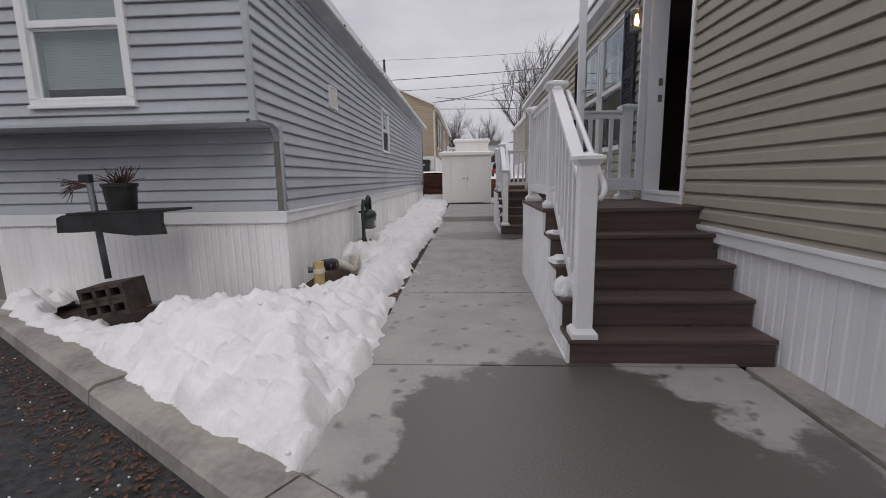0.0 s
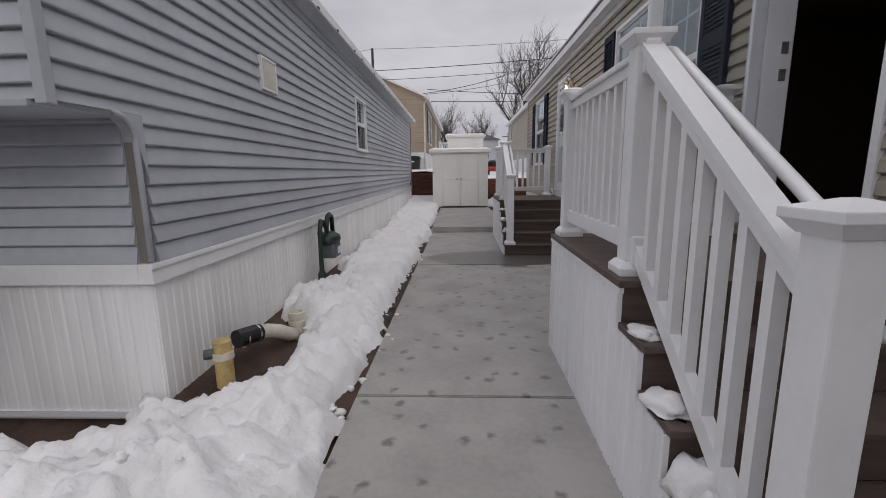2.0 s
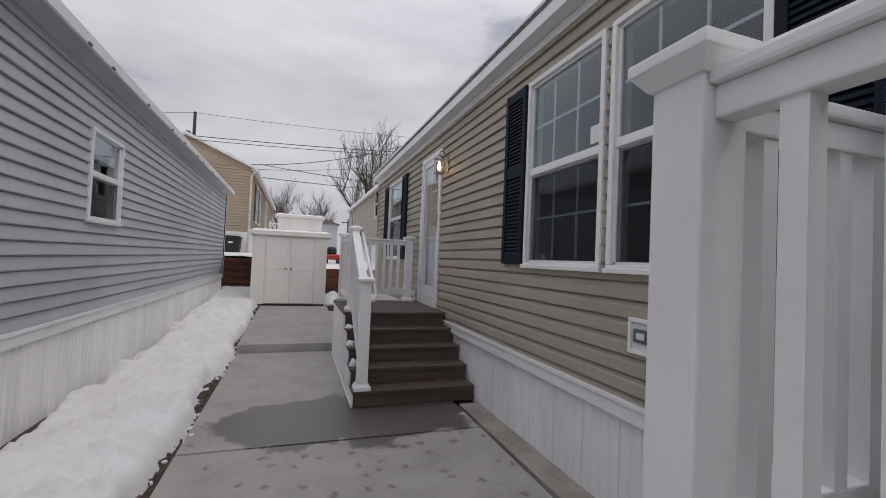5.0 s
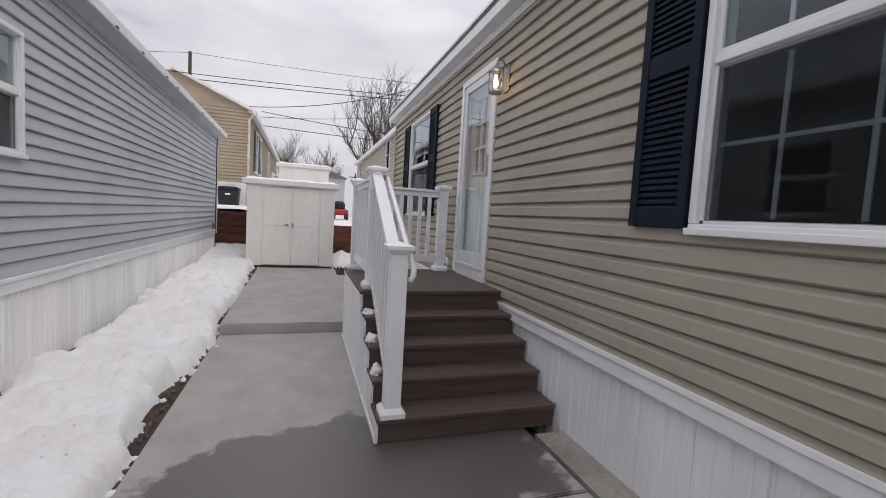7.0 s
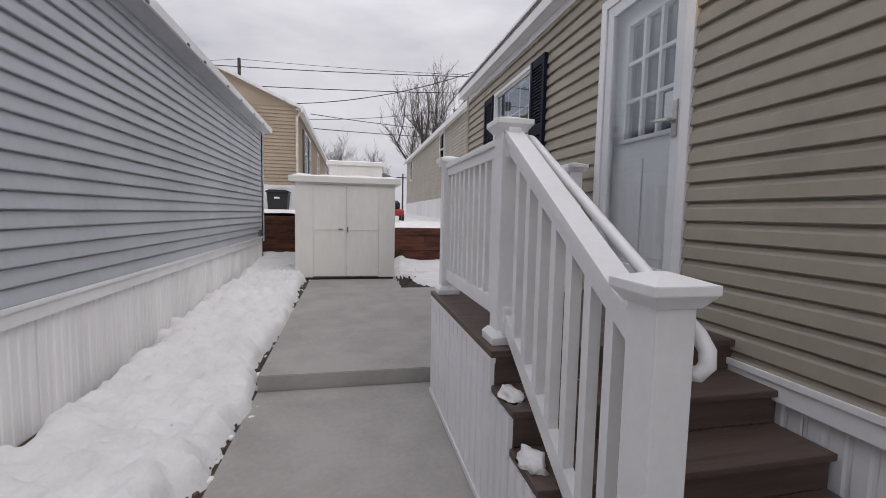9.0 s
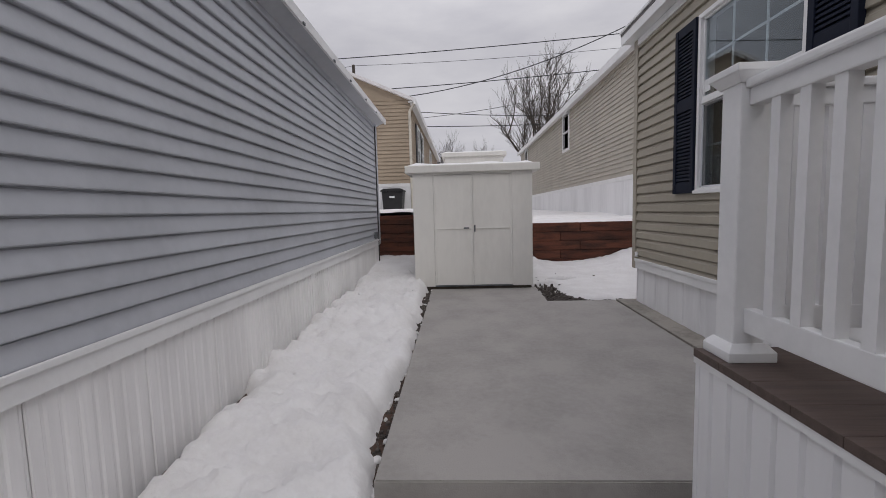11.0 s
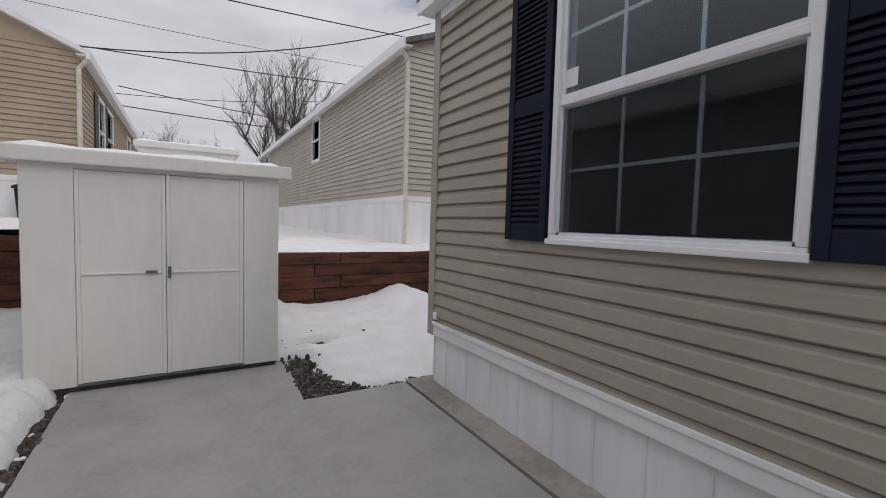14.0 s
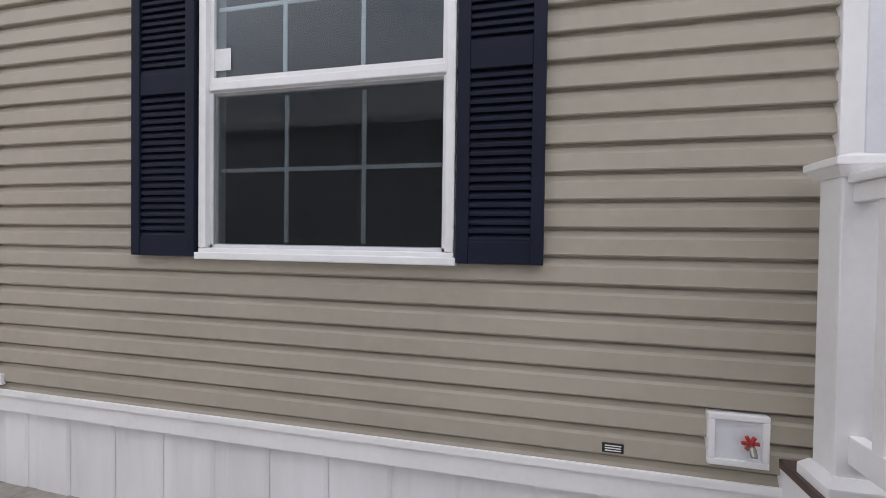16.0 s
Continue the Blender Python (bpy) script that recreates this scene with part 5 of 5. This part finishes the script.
for y in (25.6, 27.1):
    f = Face("x", -1.88, 1)
    sh = thing("shutter", "dark shutter on the tan home", "shutter", "window shutters")
    part("leaf", f.s(y, y + 0.5, 2.85, 4.45, 0.02, 0.05, bevel=0.005), M_BLACK, sh)
rail = thing("porch_rail", "white porch railing of the tan home", "railing")
for k in range(12):
    part("baluster", bx(-1.5 + 0.1 * k, -1.46 + 0.1 * k, 31.0, 31.04, 2.3, 3.1), M_WHITE, rail)
part("rail", bx(-1.55, -0.3, 30.98, 31.06, 3.1, 3.18), M_WHITE, rail)
part("rail", bx(-1.55, -0.3, 30.98, 31.06, 2.22, 2.3), M_WHITE, rail)
for x in (-1.5, -0.36):
    part("post", bx(x - 0.05, x + 0.05, 30.97, 31.07, 1.0, 3.25), M_WHITE, rail)
for x0, x1, y0, y1, z1, m in ((1.0, 3.4, 45, 52, 4.3, M_GREY), (-0.9, 0.8, 50, 56, 3.9, M_SHED)):
    h = thing("distant_home", "low pale home far along the lane", "house")
    part("wall", bx(x0, x1, y0, y1, 0.8, z1), m, h)
    part("roof", prism(bmesh.new(), [(x0 - 0.2, z1), (x1 + 0.2, z1), ((x0 + x1) / 2, z1 + 0.5)], 1, y0 - 0.2, y1), M_ROOF, h)
    part("window", bx((x0 + x1) / 2 - 0.3, (x0 + x1) / 2 + 0.3, y0 - 0.03, y0, 2.6, 3.5), M_BLACK, h)

bin_ = thing("rubbish_bin", "black lidded bin against the tan home's skirting", "bin")
part("body", prism(bmesh.new(), [(-2.70, 1.42), (-2.12, 1.42), (-2.08, 1.98), (-2.74, 1.98)], 1, 23.35, 23.85), M_BLACK, bin_)
part("lid", prism(bmesh.new(), [(-2.77, 1.98), (-2.05, 1.98), (-2.06, 2.02), (-2.16, 2.07), (-2.66, 2.07), (-2.76, 2.02)], 1, 23.3, 23.9), M_BLACK, bin_)
part("label", bx(-2.50, -2.34, 23.34, 23.352, 1.78, 1.84), M_PAPER, bin_, "pale label bars")
mw = thing("lawn_mower", "red lawn mower with a black engine on the snow", "mower")
part("deck", bx(1.08, 1.62, 22.4, 23.2, 1.30, 1.52, bevel=0.07), M_RED, mw)
part("engine", turned(bmesh.new(), 1.32, 22.8, [(0.17, 1.5), (0.2, 1.56), (0.2, 1.72), (0.12, 1.8)], 14), M_BLACK, mw)
for x in (1.13, 1.57):
    for y in (22.45, 23.15):
        part("wheel", tube(bmesh.new(), [(x - 0.04, y, 1.26), (x + 0.04, y, 1.26)], 0.11, 14), M_BLACK, mw)

# ---- poles and cables ----
def utility_pole(x, y, z0, z1, arms):
    p = thing("utility_pole", "dark wooden utility pole", "utility pole")
    part("shaft", tube(bmesh.new(), [(x, y, z0), (x, y, z1)], 0.14, 10, 0.10), M_BARK, p)
    if arms:
        part("cross_arm", bx(x - 0.9, x + 0.9, y - 0.06, y + 0.06, z1 - 0.6, z1 - 0.48), M_BARK, p)
    return p


utility_pole(-7.4, 40.0, 0.8, 11.4, False)
utility_pole(-10.0, 20.3, -0.2, 5.6, False)
utility_pole(1.5, 75.0, 0.8, 7.6, True)
utility_pole(7.0, 70.0, 0.8, 7.0, True)
part("transformer", turned(bmesh.new(), -7.8, 40.0, [(0.18, 9.3), (0.22, 9.4), (0.22, 9.9), (0.1, 10.0)], 12), M_GREYMETAL, bpy.data.objects["utility_pole"])


def cable(a, b, sag, r):
    a, b = Vector(a), Vector(b)
    pts = [a.lerp(b, i / 16) - Vector((0, 0, sag * 4 * (i / 16) * (1 - i / 16))) for i in range(17)]
    solo("overhead_cable", tube(bmesh.new(), pts, r, 5), M_CABLE, "thin black overhead cable", "cable", "overhead cables")


cable((-7.4, 40, 11.35), (30, 40, 13.5), 0.6, 0.014)
cable((-7.4, 40, 11.35), (-30, 40, 9.2), 0.3, 0.014)
cable((-22, 40, 9.6), (30, 40, 12.4), 0.9, 0.028)
cable((-2.9, 40, 8.1), (30, 40, 9.0), 1.0, 0.024)
cable((-3.0, 40, 7.7), (14, 44, 11.6), 0.5, 0.018)
cable((-7.4, 40, 7.3), (30, 40, 8.0), 0.6, 0.026)
cable((-10.0, 20.3, 4.9), (3.7, 20.1, 5.15), 0.15, 0.010)
cable((-2.3, 24.2, 5.0), (6.0, 23.3, 7.2), 0.45, 0.014)


# ---- bare trees ----
def tree(x, y, z, height, spread, seed, label):
    t = thing("bare_tree", label, "tree", "bare winter trees")
    r = random.Random(seed)
    trunk, crown = bmesh.new(), bmesh.new()
    top = Vector((x, y, z + height * 0.34))
    tube(trunk, [(x, y, z), (x + 0.05, y, z + height * 0.18), top], 0.026 * height, 9, 0.017 * height)

    def grow(p, d, length, rad, depth):
        n = 4
        pts = [p]
        for _ in range(n):
            d = (d + Vector((r.uniform(-0.14, 0.14), r.uniform(-0.14, 0.14), r.uniform(-0.02, 0.14)))).normalized()
            pts.append(pts[-1] + d * length / n)
        tube(crown, pts, max(rad, 0.012), 6 if depth > 2 else 4, rad * 0.55)
        if depth:
            for i in range(1, n + 1):
                for _ in range(1 if depth > 3 else r.choice((1, 1, 2) if depth > 1 else (0, 1, 1))):
                    side = Vector((r.uniform(-1, 1), r.uniform(-1, 1), r.uniform(-0.15, 0.7))).normalized()
                    grow(pts[i], (d * 0.75 + side * 0.75 * spread).normalized(), length * r.uniform(0.52, 0.72), rad * 0.5, depth - 1)

    for k in range(6):
        a = k * 2.4 + r.uniform(-0.2, 0.2)
        w = 0.25 + 0.12 * k
        grow(top - Vector((0, 0, 0.022 * height * k)), Vector((w * math.cos(a), w * math.sin(a), 0.9)).normalized(), height * (0.40 - 0.012 * k), 0.010 * height, 4)
    part("trunk", trunk, M_BARK, t)
    part("crown", crown, M_BARK, t)
    return t


tree(6.7, 50.0, 0.9, 13.0, 0.85, 8, "tall bare winter tree behind the homes")
tree(2.6, 75.0, 0.9, 9.0, 1.0, 11, "distant bare winter tree")
tree(-3.2, 72.0, 0.9, 10.0, 1.0, 19, "distant bare winter tree")

# ---- small litter ----
bm = bmesh.new()
for k in range(1500):
    s, w = rng.uniform(0.2, 5.6), 0.27 + abs(rng.gauss(0, 0.16))
    x, y = KX + DX * s + NX * w, KY + DY * s + NY * w
    a, q = rng.uniform(0, 6.28), rng.uniform(0.008, 0.02)
    c, d = math.cos(a) * q, math.sin(a) * q
    z = -0.147 + rng.uniform(0, 0.012)
    vs = [bm.verts.new(p) for p in ((x - c, y - d, z), (x + 0.5 * d, y - 0.5 * c, z + 0.004), (x + c, y + d, z + rng.uniform(0, 0.012)), (x - 0.5 * d, y + 0.5 * c, z + 0.003))]
    bm.faces.new(vs)
solo("leaf_litter", bm, M_LEAF, "brown dead leaves along the kerb", "leaves", kind="stuff")
bm = bmesh.new()
for k in range(900):
    s, w = rng.uniform(-0.5, 6.5), rng.uniform(0.3, 3.2)
    x, y = KX + DX * s + NX * w, KY + DY * s + NY * w
    q = rng.uniform(0.002, 0.006)
    frustum(bm, x, y, -0.151, -0.149 + q, q, q * 0.5)
solo("snow_grit", bm, M_SNOW, "specks of snow and grit on the asphalt", "grit", kind="stuff")
bm = bmesh.new()
for k in range(900):
    y = rng.uniform(6, 17)
    x = -0.76 - abs(rng.gauss(0, 0.05)) if rng.random() < 0.6 else -1.66 + rng.gauss(0, 0.06)
    q = rng.uniform(0.006, 0.02)
    frustum(bm, x, y, bed(x, y) - 0.02, bed(x, y) + q * 0.8, q, q * 0.6)
solo("gravel", bm, M_GRAVEL, "dark wet gravel beside the walk", "gravel", kind="stuff")
bm = bmesh.new()
for k in range(900):
    x, y = rng.uniform(0.78, 1.9), 15.56 + abs(rng.gauss(0, 0.45))
    q = rng.uniform(0.008, 0.022)
    z = 0.02 + 0.05 * (y - 15.6) + 0.12
    frustum(bm, x, y, z - 0.03, z + q * 0.8, q, q * 0.6)
solo("gravel", bm, M_GRAVEL, "dark wet gravel beside the shed", "gravel", kind="stuff")
solo("soil_bed", bx(0.70, 3.7, 15.54, 19.0, -0.1, 0.14), M_GRAVEL, "dark gravelly soil beside the shed", "soil", kind="structure")
bed_mesh = bmesh.new()
rowsb = [[bed_mesh.verts.new((x, y, bed(x, y) - 0.004 + (0.03 if x < -1.7 else 0))) for x in (-1.85, -1.6, -1.0, -0.74)] for y in (4.9, 7, 9, 12, 14, 16.2, 18.9)]
for a, b in zip(rowsb, rowsb[1:]):
    for i in range(3):
        bed_mesh.faces.new((a[i], a[i + 1], b[i + 1], b[i]))
solo("soil_bed", bed_mesh, M_SOIL, "dark wet soil strip beside the walk", "soil", kind="structure")
fb = prism(bmesh.new(), [(-0.74, 2.50), (-0.74, 4.97), (-4.85, 4.97)], 2, -0.3, -0.125)
solo("soil_bed", fb, M_SOIL, "bare brown soil before the grey home", "soil", kind="structure")


def crumbs(n, place, seed, label):
    """Loose crumbs of shovelled snow lying on the bank and along its foot."""
    q = random.Random(seed)
    ball = bmesh.new()
    bmesh.ops.create_icosphere(ball, subdivisions=2, radius=1.0)
    co = np.array([v.co[:] for v in ball.verts])
    fa = np.array([[v.index for v in f.verts] for f in ball.faces])
    ball.free()
    vs, fs = [], []
    for k in range(n):
        x, y, z, s = place(q)
        if s <= 0:
            continue
        shift = Vector((q.uniform(0, 50), q.uniform(0, 50), q.uniform(0, 50)))
        k1 = np.array([1 + 0.5 * noise.noise(Vector(p) * 1.5 + shift) + 0.25 * noise.noise(Vector(p) * 4 + shift) for p in co])[:, None]
        pts = co * k1 * np.array([s * q.uniform(0.8, 1.4), s * q.uniform(0.8, 1.4), s * q.uniform(0.6, 0.9)]) + np.array([x, y, z])
        fs.extend((fa + len(vs)).tolist())
        vs.extend(pts.tolist())
    me = bpy.data.meshes.new("snow_crumbs")
    me.from_pydata(vs, [], fs)
    me.materials.append(M_SNOW)
    for p in me.polygons:
        p.use_smooth = True
    tagged(new("snow_crumbs", me), label, "snow", kind="stuff")


def on_bank(q):
    y = 2.5 + 14.0 * q.random() ** 2.2
    x = q.uniform(-1.62, -0.74) if y > 4.9 or q.random() < 0.45 else q.uniform(-4.6, -0.75)
    h = strip_height(x, y)
    s = q.uniform(0.008, 0.02) * (1.0 if y < 6 else 0.55)
    if h < 0.03:
        s *= 0.45 if h > -0.5 and q.random() < 0.35 else 0
    return x, y, bed(x, y) + max(h, 0.0) - 0.15 * s, s


crumbs(60, on_bank, 8, "loose crumbs of shovelled snow on the bank")


def on_edge(q):
    y = q.uniform(2.7, 16.5)
    x = -0.775 + 0.05 * math.sin(y * 2.3) + q.gauss(0, 0.03)
    s = q.uniform(0.008, 0.026)
    return x, y, bed(x, y) + 0.3 * s, s


crumbs(90, on_edge, 21, "small snow crumbs along the edge of the walk")
